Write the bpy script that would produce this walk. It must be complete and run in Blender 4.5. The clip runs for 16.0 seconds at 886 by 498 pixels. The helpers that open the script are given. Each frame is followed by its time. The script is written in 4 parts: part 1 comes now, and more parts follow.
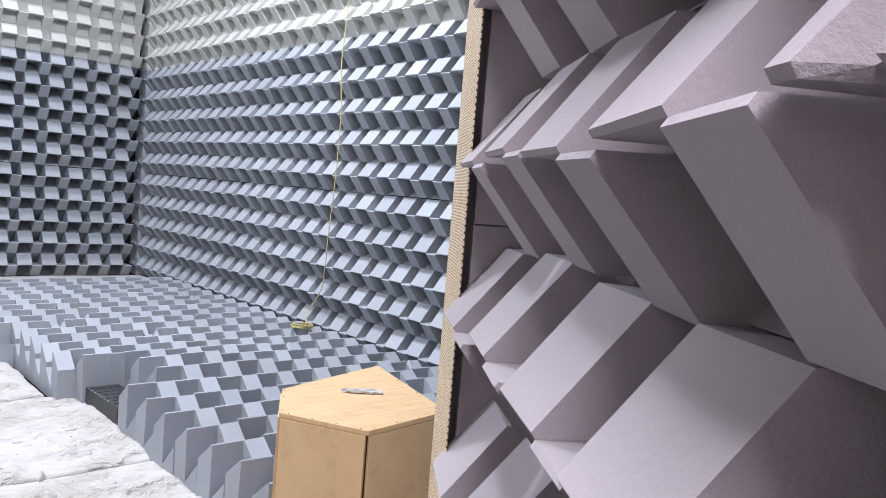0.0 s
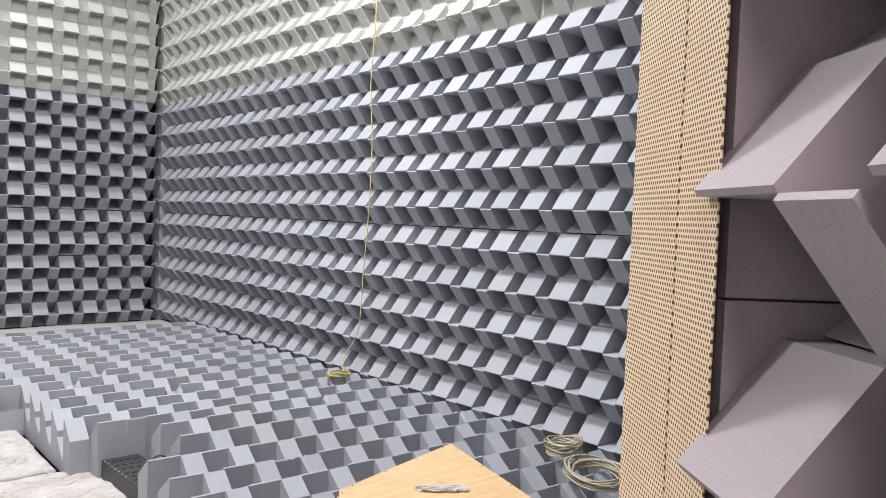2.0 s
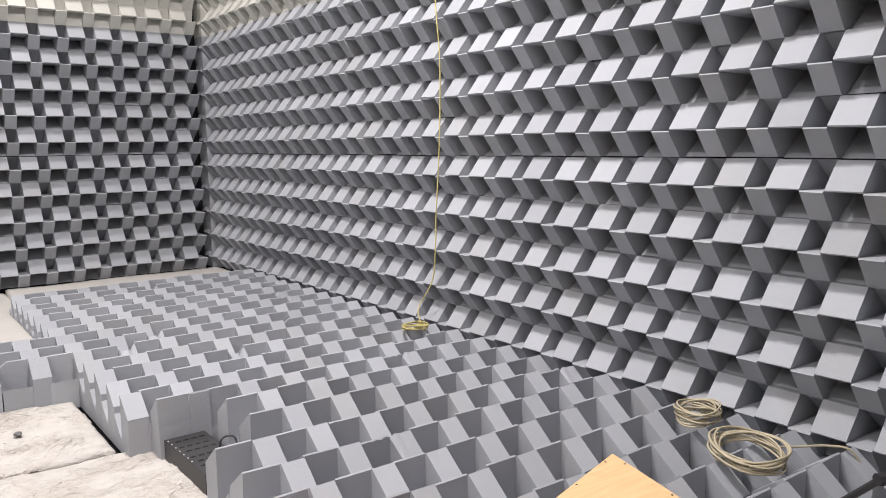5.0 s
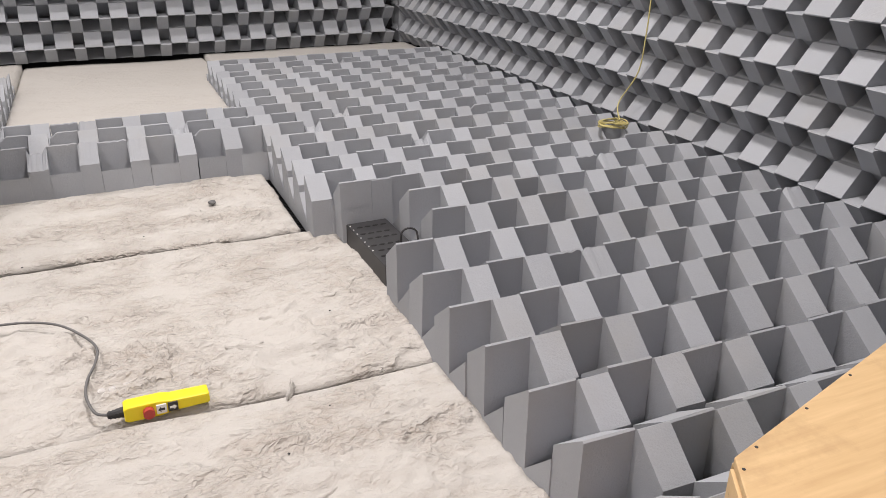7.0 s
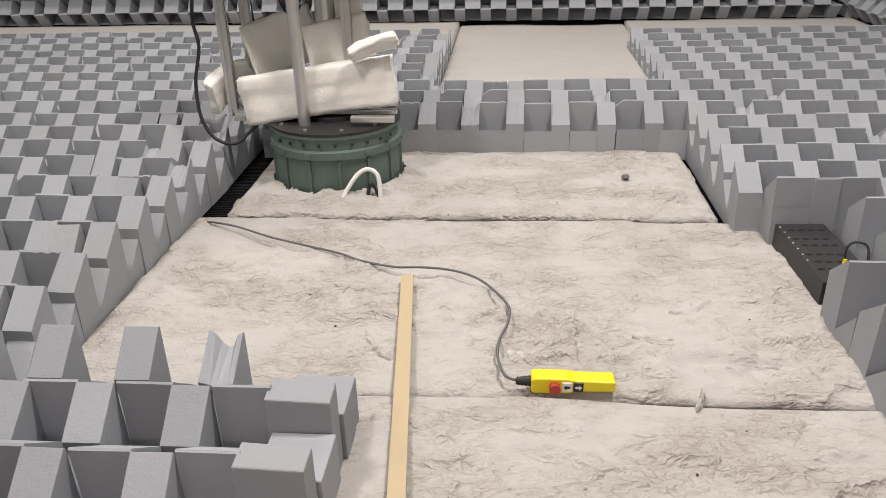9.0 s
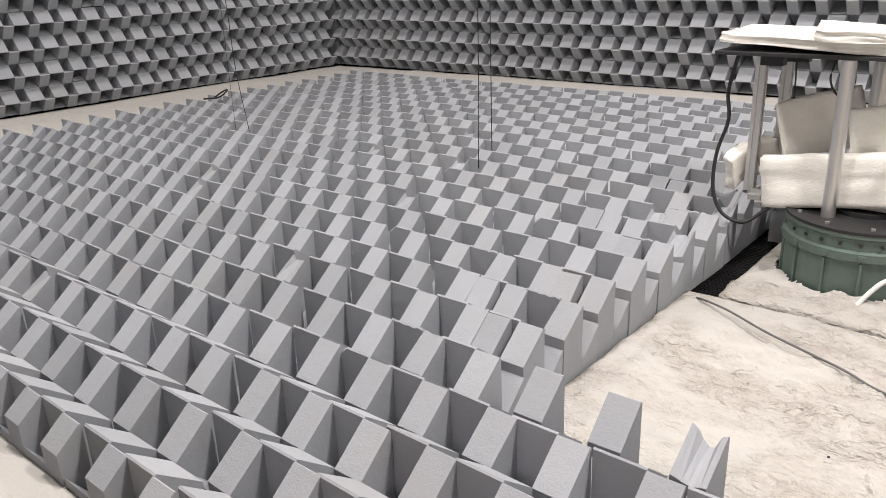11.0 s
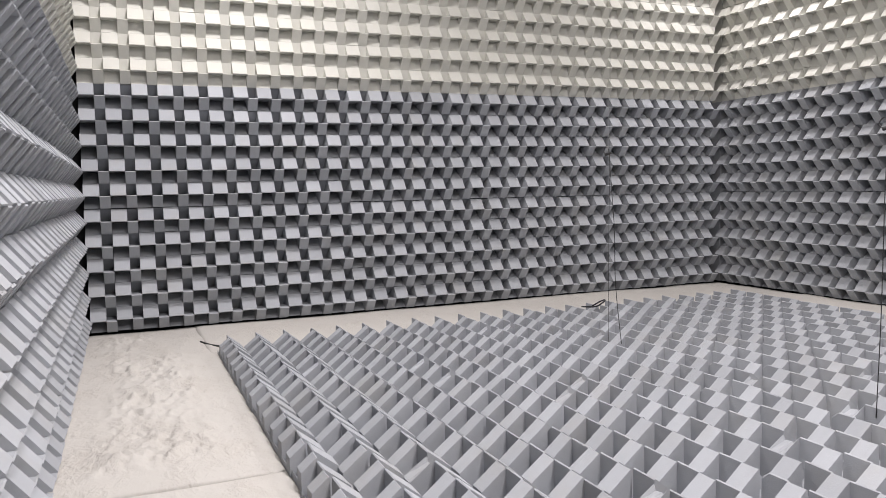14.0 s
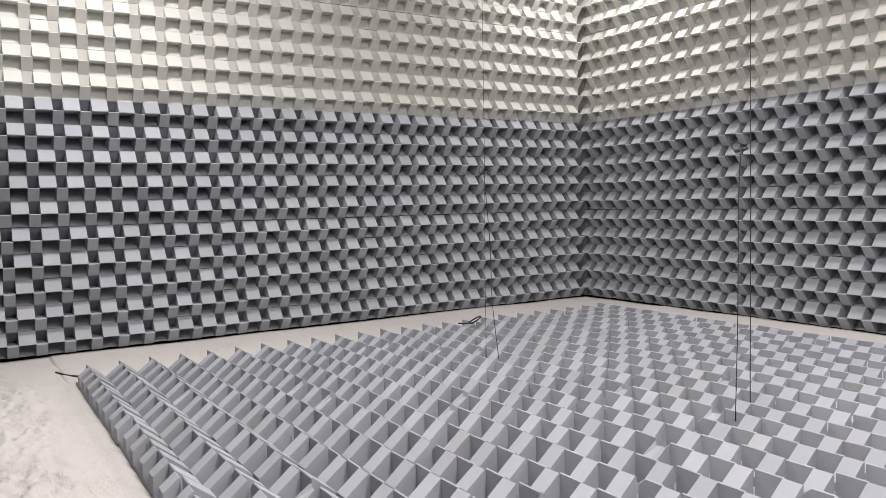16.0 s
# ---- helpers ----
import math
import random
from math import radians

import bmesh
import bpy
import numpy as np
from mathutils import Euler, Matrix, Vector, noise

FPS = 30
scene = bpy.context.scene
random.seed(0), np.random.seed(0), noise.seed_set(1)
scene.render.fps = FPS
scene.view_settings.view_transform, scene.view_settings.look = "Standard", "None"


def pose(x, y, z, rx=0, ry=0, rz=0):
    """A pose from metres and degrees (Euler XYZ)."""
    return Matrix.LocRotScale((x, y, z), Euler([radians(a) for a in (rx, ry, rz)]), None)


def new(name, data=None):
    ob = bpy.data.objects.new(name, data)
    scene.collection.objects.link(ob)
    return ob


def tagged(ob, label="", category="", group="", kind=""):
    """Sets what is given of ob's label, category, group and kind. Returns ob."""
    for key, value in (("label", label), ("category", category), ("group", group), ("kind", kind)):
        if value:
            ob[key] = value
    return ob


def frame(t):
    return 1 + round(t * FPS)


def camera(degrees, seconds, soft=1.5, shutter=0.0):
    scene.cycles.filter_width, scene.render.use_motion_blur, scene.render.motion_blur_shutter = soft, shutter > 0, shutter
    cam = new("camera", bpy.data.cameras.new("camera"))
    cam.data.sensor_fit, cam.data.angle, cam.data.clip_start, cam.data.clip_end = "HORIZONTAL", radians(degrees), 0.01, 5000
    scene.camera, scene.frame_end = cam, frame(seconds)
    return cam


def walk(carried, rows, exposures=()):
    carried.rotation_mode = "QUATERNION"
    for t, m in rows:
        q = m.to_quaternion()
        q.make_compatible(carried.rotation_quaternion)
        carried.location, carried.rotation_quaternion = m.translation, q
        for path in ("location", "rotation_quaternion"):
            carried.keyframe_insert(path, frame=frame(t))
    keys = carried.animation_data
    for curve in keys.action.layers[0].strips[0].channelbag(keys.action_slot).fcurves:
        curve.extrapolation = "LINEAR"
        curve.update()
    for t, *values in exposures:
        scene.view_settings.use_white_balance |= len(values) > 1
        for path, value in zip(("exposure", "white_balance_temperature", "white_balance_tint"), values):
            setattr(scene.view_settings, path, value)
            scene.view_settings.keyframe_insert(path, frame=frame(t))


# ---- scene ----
cam = camera(59.73, 16.0, 0.8)
# ---------- the walk ----------
PATH = [
    (0, 0.454, 0.270, 1.417, -4.02, -4.73, -41.90),
    (0.5, 0.538, 0.359, 1.429, -4.39, -5.26, -41.20),
    (1, 0.600, 0.494, 1.428, -4.11, -4.95, -40.81),
    (1.5, 0.660, 0.668, 1.434, -3.68, -4.23, -40.22),
    (2, 0.697, 0.828, 1.437, -2.29, -2.21, -40.52),
    (2.5, 0.754, 0.955, 1.433, -1.52, -1.23, -38.74),
    (3, 0.884, 1.070, 1.443, -1.41, -1.01, -35.46),
    (5.5, 0.951, 1.555, 1.452, -11.13, 0.43, -37.00),
    (6, 0.979, 1.633, 1.436, -15.43, -0.09, -34.65),
    (6.5, 1.022, 1.738, 1.423, -20.01, -0.35, -29.92),
    (7, 1.067, 1.836, 1.417, -23.68, -0.39, -23.52),
    (7.5, 1.059, 1.892, 1.406, -26.15, -0.07, -16.66),
    (8, 1.021, 1.929, 1.408, -27.26, 0.41, -9.85),
    (8.5, 0.970, 1.974, 1.416, -27.06, 0.90, -2.84),
    (9, 0.886, 2.051, 1.404, -25.78, 1.36, 4.56),
    (9.2, 0.859, 2.079, 1.398, -25.09, 1.54, 7.81),
    (11.3, 0.700, 2.113, 1.435, -19.19, 2.14, 45.65),
    (11.5, 0.699, 2.113, 1.440, -18.61, 2.33, 49.46),
    (12, 0.710, 2.092, 1.464, -16.55, 2.43, 58.56),
    (12.5, 0.706, 2.076, 1.491, -13.50, 2.27, 65.46),
    (13, 0.718, 2.068, 1.509, -10.01, 1.78, 68.76),
    (13.5, 0.737, 2.063, 1.530, -6.92, 1.42, 69.24),
    (14, 0.752, 2.059, 1.540, -4.67, 1.19, 67.46),
    (14.5, 0.733, 2.060, 1.547, -3.31, 1.10, 64.52),
    (15, 0.730, 2.044, 1.557, -2.89, 1.10, 61.59),
    (15.5, 0.717, 2.036, 1.556, -3.09, 1.21, 59.30),
    (16, 0.702, 2.017, 1.543, -3.52, 1.26, 57.86),
]
walk(cam, [(t, pose(x, y, z, 90 + pitch, roll, yaw)) for t, x, y, z, pitch, roll, yaw in PATH],
     [(0.0, 0.0, 5580, 14), (1.0, 0.0, 5950, 15), (1.5, -0.03, 6050, 15), (3.0, -0.14, 6300, 14), (5.5, -0.05, 6500, 16), (7.0, -0.38, 6600, 16), (8.0, -0.58, 6650, 15), (9.0, -0.52, 6700, 14), (11.5, -0.06, 6600, 15), (13.0, 0.03, 6480, 16), (16.0, 0.0, 6400, 17)])

# ---------- world and light ----------
world = bpy.data.worlds.new("world")
scene.world = world
world.use_nodes = True
world.node_tree.nodes["Background"].inputs[0].default_value = (1, 1, 1, 1)
world.node_tree.nodes["Background"].inputs[1].default_value = 0.02

CEIL = 5.3


def area_lamp(name, x, y, z, sx, sy, watts, colour=(1, 0.97, 0.93)):
    lamp = bpy.data.lights.new(name, "AREA")
    lamp.shape, lamp.size, lamp.size_y, lamp.energy, lamp.color = "RECTANGLE", sx, sy, watts, colour
    ob = new(name, lamp)
    ob.matrix_world = pose(x, y, z)
    return tagged(ob, "square white ceiling lamp lighting the test chamber", "ceiling lamp", "ceiling lamps", "structure")


for lx, ly, lw in ((-6.3, 9.0, 85), (-1.6, 8.6, 115), (1.6, 8.6, 112), (-5.6, 3.1, 190), (-1.4, 3.7, 200), (2.1, 4.6, 315)):
    area_lamp("ceiling_lamp", lx, ly, CEIL - 0.1, 0.5, 0.5, lw)
area_lamp("corridor_lamp", 0.32, 0.0, 2.7, 0.9, 0.3, 80, (1, 0.86, 0.84))


# ---------- materials ----------
class Nodes:
    """Short ways to build a node material."""

    def __init__(self, name):
        self.mat = bpy.data.materials.new(name)
        self.mat.use_nodes = True
        self.tree = self.mat.node_tree
        self.bsdf = self.tree.nodes["Principled BSDF"]

    def node(self, kind, **values):
        n = self.tree.nodes.new(kind)
        for key, value in values.items():
            n.inputs[key].default_value = value
        return n

    def link(self, a, b):
        self.tree.links.new(a, b)

    def coords(self, scale=(1, 1, 1), which="Object"):
        t = self.node("ShaderNodeTexCoord")
        m = self.node("ShaderNodeMapping", Scale=scale)
        self.link(t.outputs[which], m.inputs["Vector"])
        return m.outputs["Vector"]

    def world_coords(self, scale=(1, 1, 1)):
        t = self.node("ShaderNodeNewGeometry")
        m = self.node("ShaderNodeMapping", Scale=scale)
        self.link(t.outputs["Position"], m.inputs["Vector"])
        return m.outputs["Vector"]

    def noise(self, vector, scale, detail=4, rough=0.6):
        n = self.node("ShaderNodeTexNoise", Scale=scale, Detail=detail, Roughness=rough)
        self.link(vector, n.inputs["Vector"])
        return n.outputs["Fac"]

    def ramp(self, fac, a, b, ca, cb):
        r = self.node("ShaderNodeValToRGB")
        e = r.color_ramp.elements
        e[0].position, e[1].position = a, b
        e[0].color, e[1].color = (*ca, 1), (*cb, 1)
        self.link(fac, r.inputs["Fac"])
        return r.outputs["Color"]

    def mix(self, fac, a, b, how="MIX"):
        m = self.tree.nodes.new("ShaderNodeMix")
        m.data_type, m.blend_type = "RGBA", how
        for slot, v in ((0, fac), (6, a), (7, b)):
            if isinstance(v, (int, float)):
                m.inputs[slot].default_value = v
            elif isinstance(v, tuple):
                m.inputs[slot].default_value = (*v, 1)
            else:
                self.link(v, m.inputs[slot])
        return m.outputs[2]

    def maths(self, how, a, b=0.0):
        m = self.tree.nodes.new("ShaderNodeMath")
        m.operation = how
        for slot, v in ((0, a), (1, b)):
            if isinstance(v, (int, float)):
                m.inputs[slot].default_value = v
            else:
                self.link(v, m.inputs[slot])
        return m.outputs[0]

    def bump(self, height, strength, distance):
        b = self.node("ShaderNodeBump", Strength=strength, Distance=distance)
        self.link(height, b.inputs["Height"])
        self.link(b.outputs["Normal"], self.bsdf.inputs["Normal"])

    def finish(self, colour, rough, metal=0.0, spec=0.5):
        if isinstance(colour, tuple):
            self.bsdf.inputs["Base Color"].default_value = (*colour, 1)
        else:
            self.link(colour, self.bsdf.inputs["Base Color"])
        self.bsdf.inputs["Roughness"].default_value = rough
        self.bsdf.inputs["Metallic"].default_value = metal
        self.bsdf.inputs["Specular IOR Level"].default_value = spec
        return self.mat


def foam(name, tone, dirt, island):
    n = Nodes(name)
    p = n.world_coords()
    if island:
        rnd = n.node("ShaderNodeNewGeometry").outputs["Random Per Island"]
    else:
        rnd = n.node("ShaderNodeObjectInfo").outputs["Random"]
    low, high = tuple(c * 0.88 for c in tone), tuple(min(1, c * 1.08) for c in tone)
    base = n.ramp(rnd, 0.0, 1.0, low, high)
    stain = n.ramp(n.noise(p, 2.2, 5, 0.65), 0.5, 0.72, (0, 0, 0), (1, 1, 1))
    c = n.mix(n.maths("MULTIPLY", stain, 0.45), base, dirt)
    grain = n.noise(p, 160, 3, 0.7)
    c = n.mix(n.maths("MULTIPLY", grain, 0.14), c, tuple(t * 0.6 for t in tone))
    n.bump(n.maths("ADD", grain, n.maths("MULTIPLY", n.noise(p, 28, 3), 1.5)), 0.35, 0.004)
    return n.finish(c, 0.95, 0, 0.15)


GREY = foam("grey_foam", (0.355, 0.372, 0.398), (0.345, 0.342, 0.33), False)
GREY_FAR = foam("grey_foam_far", (0.355, 0.372, 0.398), (0.345, 0.342, 0.33), True)
WHITE = foam("white_foam", (0.56, 0.56, 0.52), (0.52, 0.51, 0.45), True)
# the same grey foam, with the warm corridor light tinted into its colour
DOORFOAM = foam("door_foam_warm_tint", (0.362, 0.332, 0.342), (0.31, 0.28, 0.285), False)


def wool_material(name, dirt_shade):
    n = Nodes(name)
    p = n.world_coords((1.0, 1.5, 1.5))
    warp = n.node("ShaderNodeTexNoise", Scale=4.0, Detail=4, Roughness=0.6)
    n.link(p, warp.inputs["Vector"])
    add = n.node("ShaderNodeVectorMath")
    add.operation = "MULTIPLY_ADD"
    add.inputs[1].default_value = (0.24, 0.24, 0.24)
    n.link(warp.outputs["Color"], add.inputs[0])
    n.link(p, add.inputs[2])
    bent = add.outputs["Vector"]

    def creases(scale, sharp):
        f = n.maths("ABSOLUTE", n.maths("SUBTRACT", n.noise(bent, scale, 3, 0.55), 0.5))
        return n.maths("POWER", n.maths("SUBTRACT", 1.0, n.maths("MULTIPLY", f, 2.0)), sharp)

    folds = n.maths("ADD", creases(5.5, 4.5), n.maths("MULTIPLY", creases(14, 5.0), 0.35))
    fine = n.noise(bent, 55, 5, 0.7)
    worn = n.ramp(n.noise(p, 2.3, 5, 0.62), 0.42, 0.60, (0, 0, 0), (1, 1, 1))
    clean, grey, brown = (0.485, 0.470, 0.444), (0.42, 0.388, 0.352), (0.315, 0.268, 0.22)
    c = n.mix(n.maths("MULTIPLY", worn, 0.5 * dirt_shade), clean, grey)
    stain = n.ramp(n.noise(bent, 6.5, 9, 0.78), 0.57, 0.70, (0, 0, 0), (1, 1, 1))
    c = n.mix(n.maths("MULTIPLY", stain, 0.42 * dirt_shade), c, brown)
    c = n.mix(n.maths("MULTIPLY", fine, 0.1 * dirt_shade), c, grey)
    # shade of the folds painted into the colour, brown along the creases
    c = n.mix(n.maths("MULTIPLY", n.maths("MULTIPLY", creases(7.5, 14.0), worn), 0.34 * dirt_shade), c, brown)
    height = n.maths("ADD", n.maths("MULTIPLY", folds, n.maths("ADD", n.maths("MULTIPLY", worn, 0.8), 0.12)), n.maths("MULTIPLY", fine, 0.2))
    n.bump(height, 0.2 + 0.55 * dirt_shade, 0.028)
    return n.finish(c, 1.0, 0, 0.05)


def felt_material():
    n = Nodes("white_felt")
    p = n.world_coords()
    c = n.ramp(n.noise(p, 9, 6, 0.7), 0.3, 0.75, (0.86, 0.85, 0.81), (0.76, 0.74, 0.68))
    n.bump(n.noise(p, 70, 5, 0.7), 0.5, 0.006)
    return n.finish(c, 1.0, 0, 0.05)


def plywood_material():
    n = Nodes("plywood")
    g = n.coords((2, 26, 2))
    grain = n.noise(g, 2.0, 6, 0.6)
    c = n.ramp(grain, 0.3, 0.75, (0.60, 0.42, 0.22), (0.47, 0.31, 0.15))
    blot = n.ramp(n.noise(n.coords(), 7, 6, 0.7), 0.52, 0.75, (0, 0, 0), (1, 1, 1))
    c = n.mix(n.maths("MULTIPLY", blot, 0.6), c, (0.34, 0.22, 0.11))
    n.bump(grain, 0.2, 0.002)
    return n.finish(c, 0.6)


def perforated_material(name, px, pz, radius):
    """Painted sheet with staggered round holes."""
    n = Nodes(name)
    t = n.node("ShaderNodeTexCoord")
    s = n.node("ShaderNodeSeparateXYZ")
    n.link(t.outputs["Object"], s.inputs[0])

    def grid(off):
        du = n.maths("SUBTRACT", n.maths("FRACT", n.maths("ADD", n.maths("DIVIDE", s.outputs[0], px), off + 50)), 0.5)
        dv = n.maths("SUBTRACT", n.maths("FRACT", n.maths("ADD", n.maths("DIVIDE", s.outputs[2], pz), off + 50)), 0.5)
        du, dv = n.maths("MULTIPLY", du, px), n.maths("MULTIPLY", dv, pz)
        return n.maths("SQRT", n.maths("ADD", n.maths("MULTIPLY", du, du), n.maths("MULTIPLY", dv, dv)))

    d = n.maths("MINIMUM", grid(0.0), grid(0.5))
    hole = n.maths("LESS_THAN", d, radius)
    paint = n.ramp(n.noise(n.coords(), 14, 5), 0.3, 0.75, (0.74, 0.60, 0.40), (0.64, 0.50, 0.33))
    c = n.mix(hole, paint, (0.10, 0.065, 0.035))
    n.bump(n.maths("SUBTRACT", 1.0, hole), 0.6, 0.002)
    return n.finish(c, 0.5)


def paint(name, colour, rough=0.5, metal=0.0, wear=0.12, scale=30):
    n = Nodes(name)
    f = n.noise(n.coords(), scale, 5, 0.65)
    c = n.mix(n.maths("MULTIPLY", f, wear * 2), colour, tuple(v * 0.55 for v in colour))
    n.bump(f, 0.12, 0.001)
    return n.finish(c, rough, metal)


WOOL = wool_material("mineral_wool", 1.0)
WOOL_MID = wool_material("mineral_wool_worn", 0.3)
WOOL_CLEAN = wool_material("mineral_wool_clean", 0.15)
FELT = felt_material()
FLAKE = wool_material("torn_wool", 0.55)
PLY = plywood_material()
PERF = perforated_material("perforated_sheet", 0.0068, 0.0118, 0.0021)
PINE = paint("pine_strip", (0.50, 0.40, 0.25), 0.6)
BLACK = paint("black_plastic", (0.022, 0.022, 0.024), 0.5)
WIRE = paint("black_wire", (0.02, 0.02, 0.022), 0.45, 0.3)
# near-black that paints in the shade below the mesh and the foam
VOID_SHADE = paint("void_shade", (0.035, 0.035, 0.037), 0.9)
STEEL = paint("dark_steel_box", (0.045, 0.045, 0.048), 0.5, 0.3, 0.2)
HOLE = paint("vent_hole", (0.008, 0.008, 0.008), 0.9)
ALU = paint("aluminium_profile", (0.72, 0.71, 0.69), 0.32, 0.9, 0.08)
GREEN = paint("green_cast_metal", (0.125, 0.175, 0.150), 0.5, 0.1, 0.25, 18)
YELLOW = paint("yellow_plastic", (0.86, 0.70, 0.01), 0.4, 0, 0.05)
RED = paint("red_button", (0.42, 0.04, 0.03), 0.45)
PALE = paint("white_plastic", (0.82, 0.82, 0.80), 0.45)
CORD = paint("beige_cable", (0.42, 0.37, 0.26), 0.6)
YCORD = paint("yellow_cable", (0.52, 0.45, 0.18), 0.6)
GCORD = paint("grey_cable", (0.13, 0.13, 0.13), 0.6)
CLEAR = Nodes("clear_plastic").finish((0.95, 0.95, 0.94), 0.08)
CLEAR.node_tree.nodes["Principled BSDF"].inputs["Alpha"].default_value = 0.3
CLEAR.node_tree.nodes["Principled BSDF"].inputs["IOR"].default_value = 1.06
CORRIDOR = paint("corridor_paint", (0.45, 0.43, 0.41), 0.8)
# dark colour for the unseen corridor floor, to cut light bounced onto the door
LOW_BOUNCE = paint("low_bounce_floor", (0.09, 0.085, 0.085), 0.95)
# near-black wall backing: shade in the gaps round the foam, put into the colour
GAP_SHADE = paint("gap_shade", (0.03, 0.03, 0.033), 0.8)


# ---------- helpers for building ----------
def part(name, bm, mat, parent=None, label=""):
    me = bpy.data.meshes.new(name)
    bm.to_mesh(me)
    bm.free()
    me.materials.append(mat)
    ob = new(name, me)
    ob.parent = parent
    if label:
        tagged(ob, label)
    return ob


def thing(name, label, category, at=(0, 0, 0), turn=0, group="", kind=""):
    ob = new(name)
    ob.matrix_world = pose(*at, 0, 0, turn)
    return tagged(ob, label, category, group, kind)


def cuboid(x0, y0, z0, x1, y1, z1, bevel=0.0, bm=None, m=None):
    bm = bm or bmesh.new()
    mat = Matrix.LocRotScale(((x0 + x1) / 2, (y0 + y1) / 2, (z0 + z1) / 2), None, (abs(x1 - x0), abs(y1 - y0), abs(z1 - z0)))
    made = bmesh.ops.create_cube(bm, size=1, matrix=(m @ mat) if m else mat)
    if bevel:
        es = list({e for v in made["verts"] for e in v.link_edges})
        bmesh.ops.bevel(bm, geom=es, offset=bevel, segments=2, affect="EDGES", profile=0.5)
    return bm


def rod(a, b, r, sides=12, bm=None, r2=None):
    bm = bm or bmesh.new()
    a, b = Vector(a), Vector(b)
    q = (b - a).to_track_quat("Z", "Y").to_matrix().to_4x4()
    bmesh.ops.create_cone(bm, cap_ends=True, segments=sides, radius1=r, radius2=r if r2 is None else r2, depth=(b - a).length, matrix=Matrix.Translation((a + b) / 2) @ q)
    return bm


def tube(pts, r, mat, name, parent=None, sides=8, steps=6):
    """A round cable through the points, as a mesh."""
    ps = [Vector(p) for p in pts]
    line = []
    for i in range(len(ps) - 1):
        p0, p1, p2, p3 = ps[max(i - 1, 0)], ps[i], ps[i + 1], ps[min(i + 2, len(ps) - 1)]
        for k in range(steps):
            t = k / steps
            line.append(0.5 * ((2 * p1) + (p2 - p0) * t + (2 * p0 - 5 * p1 + 4 * p2 - p3) * t * t + (3 * p1 - p0 - 3 * p2 + p3) * t ** 3))
    line.append(ps[-1])
    vs, fs = [], []
    up = Vector((0.13, 0.21, 0.97))
    for i, p in enumerate(line):
        d = (line[min(i + 1, len(line) - 1)] - line[max(i - 1, 0)]).normalized()
        s = d.cross(up)
        s = s.normalized() if s.length > 1e-4 else Vector((1, 0, 0))
        u = s.cross(d)
        for k in range(sides):
            a = 2 * math.pi * k / sides
            vs.append(p + (s * math.cos(a) + u * math.sin(a)) * r)
    for i in range(len(line) - 1):
        for k in range(sides):
            a, b = i * sides + k, i * sides + (k + 1) % sides
            fs.append((a, b, b + sides, a + sides))
    fs += [tuple(range(sides - 1, -1, -1)), tuple(range(len(vs) - sides, len(vs)))]
    me = bpy.data.meshes.new(name)
    me.from_pydata(vs, [], fs)
    me.polygons.foreach_set("use_smooth", [True] * len(me.polygons))
    me.materials.append(mat)
    ob = new(name, me)
    ob.parent = parent
    return ob


# ---------- plan ----------
X0, X1, Y0, Y1 = -7.65, 4.0, 1.72, 9.70     # planes of the wedge tips on the walls
PU, PV = 0.249, 0.25                        # width of a pair of half wedges, height of a row
PIT, BASE = 0.29, 0.03                      # depth of the teeth, backing
DEPTH = PIT + BASE
ZBASE, ROWS = 0.125, 10                     # lower edge of the grey foam, its rows
ZSEAM = ZBASE + ROWS * PV


def block_mesh(name, mat, fa, pu=PU, pv=PV, base=BASE, torn=0, seed=0, pit=PIT, halves=2, front=1.0, first=0):
    """A foam block of two saw-toothed halves on one ridge: one falls to +v, the other to -v, and each goes on below the next ridge."""
    rnd = random.Random(seed)
    e, h, a, g = pv / 2, base + pit, pu * fa, 0.0003
    bm = bmesh.new()
    tip = 0.006
    for u0, u1, s in ((0.0004, a - 0.0004, 1), (a + 0.0004, pu - 0.0004, -1))[first:halves]:
        n = 1 if not torn else 16 if torn == 4 else 7
        rows = []
        for i in range(n + 1):
            u = u0 + (u1 - u0) * i / n
            cut = 0.0
            if torn == 1 and s > 0:
                cut = rnd.uniform(0.0, 0.03) + (0.035 if 1 < i < n else 0)
            if torn == 2 and s < 0 and i >= n - 1:
                cut = 0.02 * (i - n + 2)
            if torn == 4:
                cut = (0.0 if i < 3 else 0.03 + 0.02 * noise.noise(Vector((i * 0.9, seed, 0)))) if s > 0 else 0.0
            if torn == 5:
                cut = (0.01, 0.03, 0.05, 0.06, 0.055, 0.045, 0.05, 0.03)[i] if s < 0 else (0.0, 0.01, 0.025, 0.03, 0.025, 0.01, 0.02, 0.035)[i]
            if torn == 3:
                cut = rnd.uniform(0, 0.03) if i in (0, n) else rnd.uniform(0, 0.01)
            lo, hi = (e * front, e) if s < 0 else (e, e * front)
            rows.append([bm.verts.new((u, s * v, w)) for v, w in (
                (-lo + g, 0), (-lo + g, h - (0.13 if pit > 0.2 else 0.095)), (-0.0005, h - pit), (0, h - 0.004 - cut), (tip, h - cut * 0.8), (hi - g, h - 0.095 * hi / e - cut * 0.15), (hi - g, 0))])
        for p, q in zip(rows[:-1], rows[1:]):
            for k in range(7):
                bm.faces.new((p[k], q[k], q[(k + 1) % 7], p[(k + 1) % 7]))
        bm.faces.new(rows[0])
        bm.faces.new(rows[-1][::-1])
    bmesh.ops.recalc_face_normals(bm, faces=bm.faces)
    me = bpy.data.meshes.new(name)
    bm.to_mesh(me)
    bm.free()
    me.materials.append(mat)
    return me


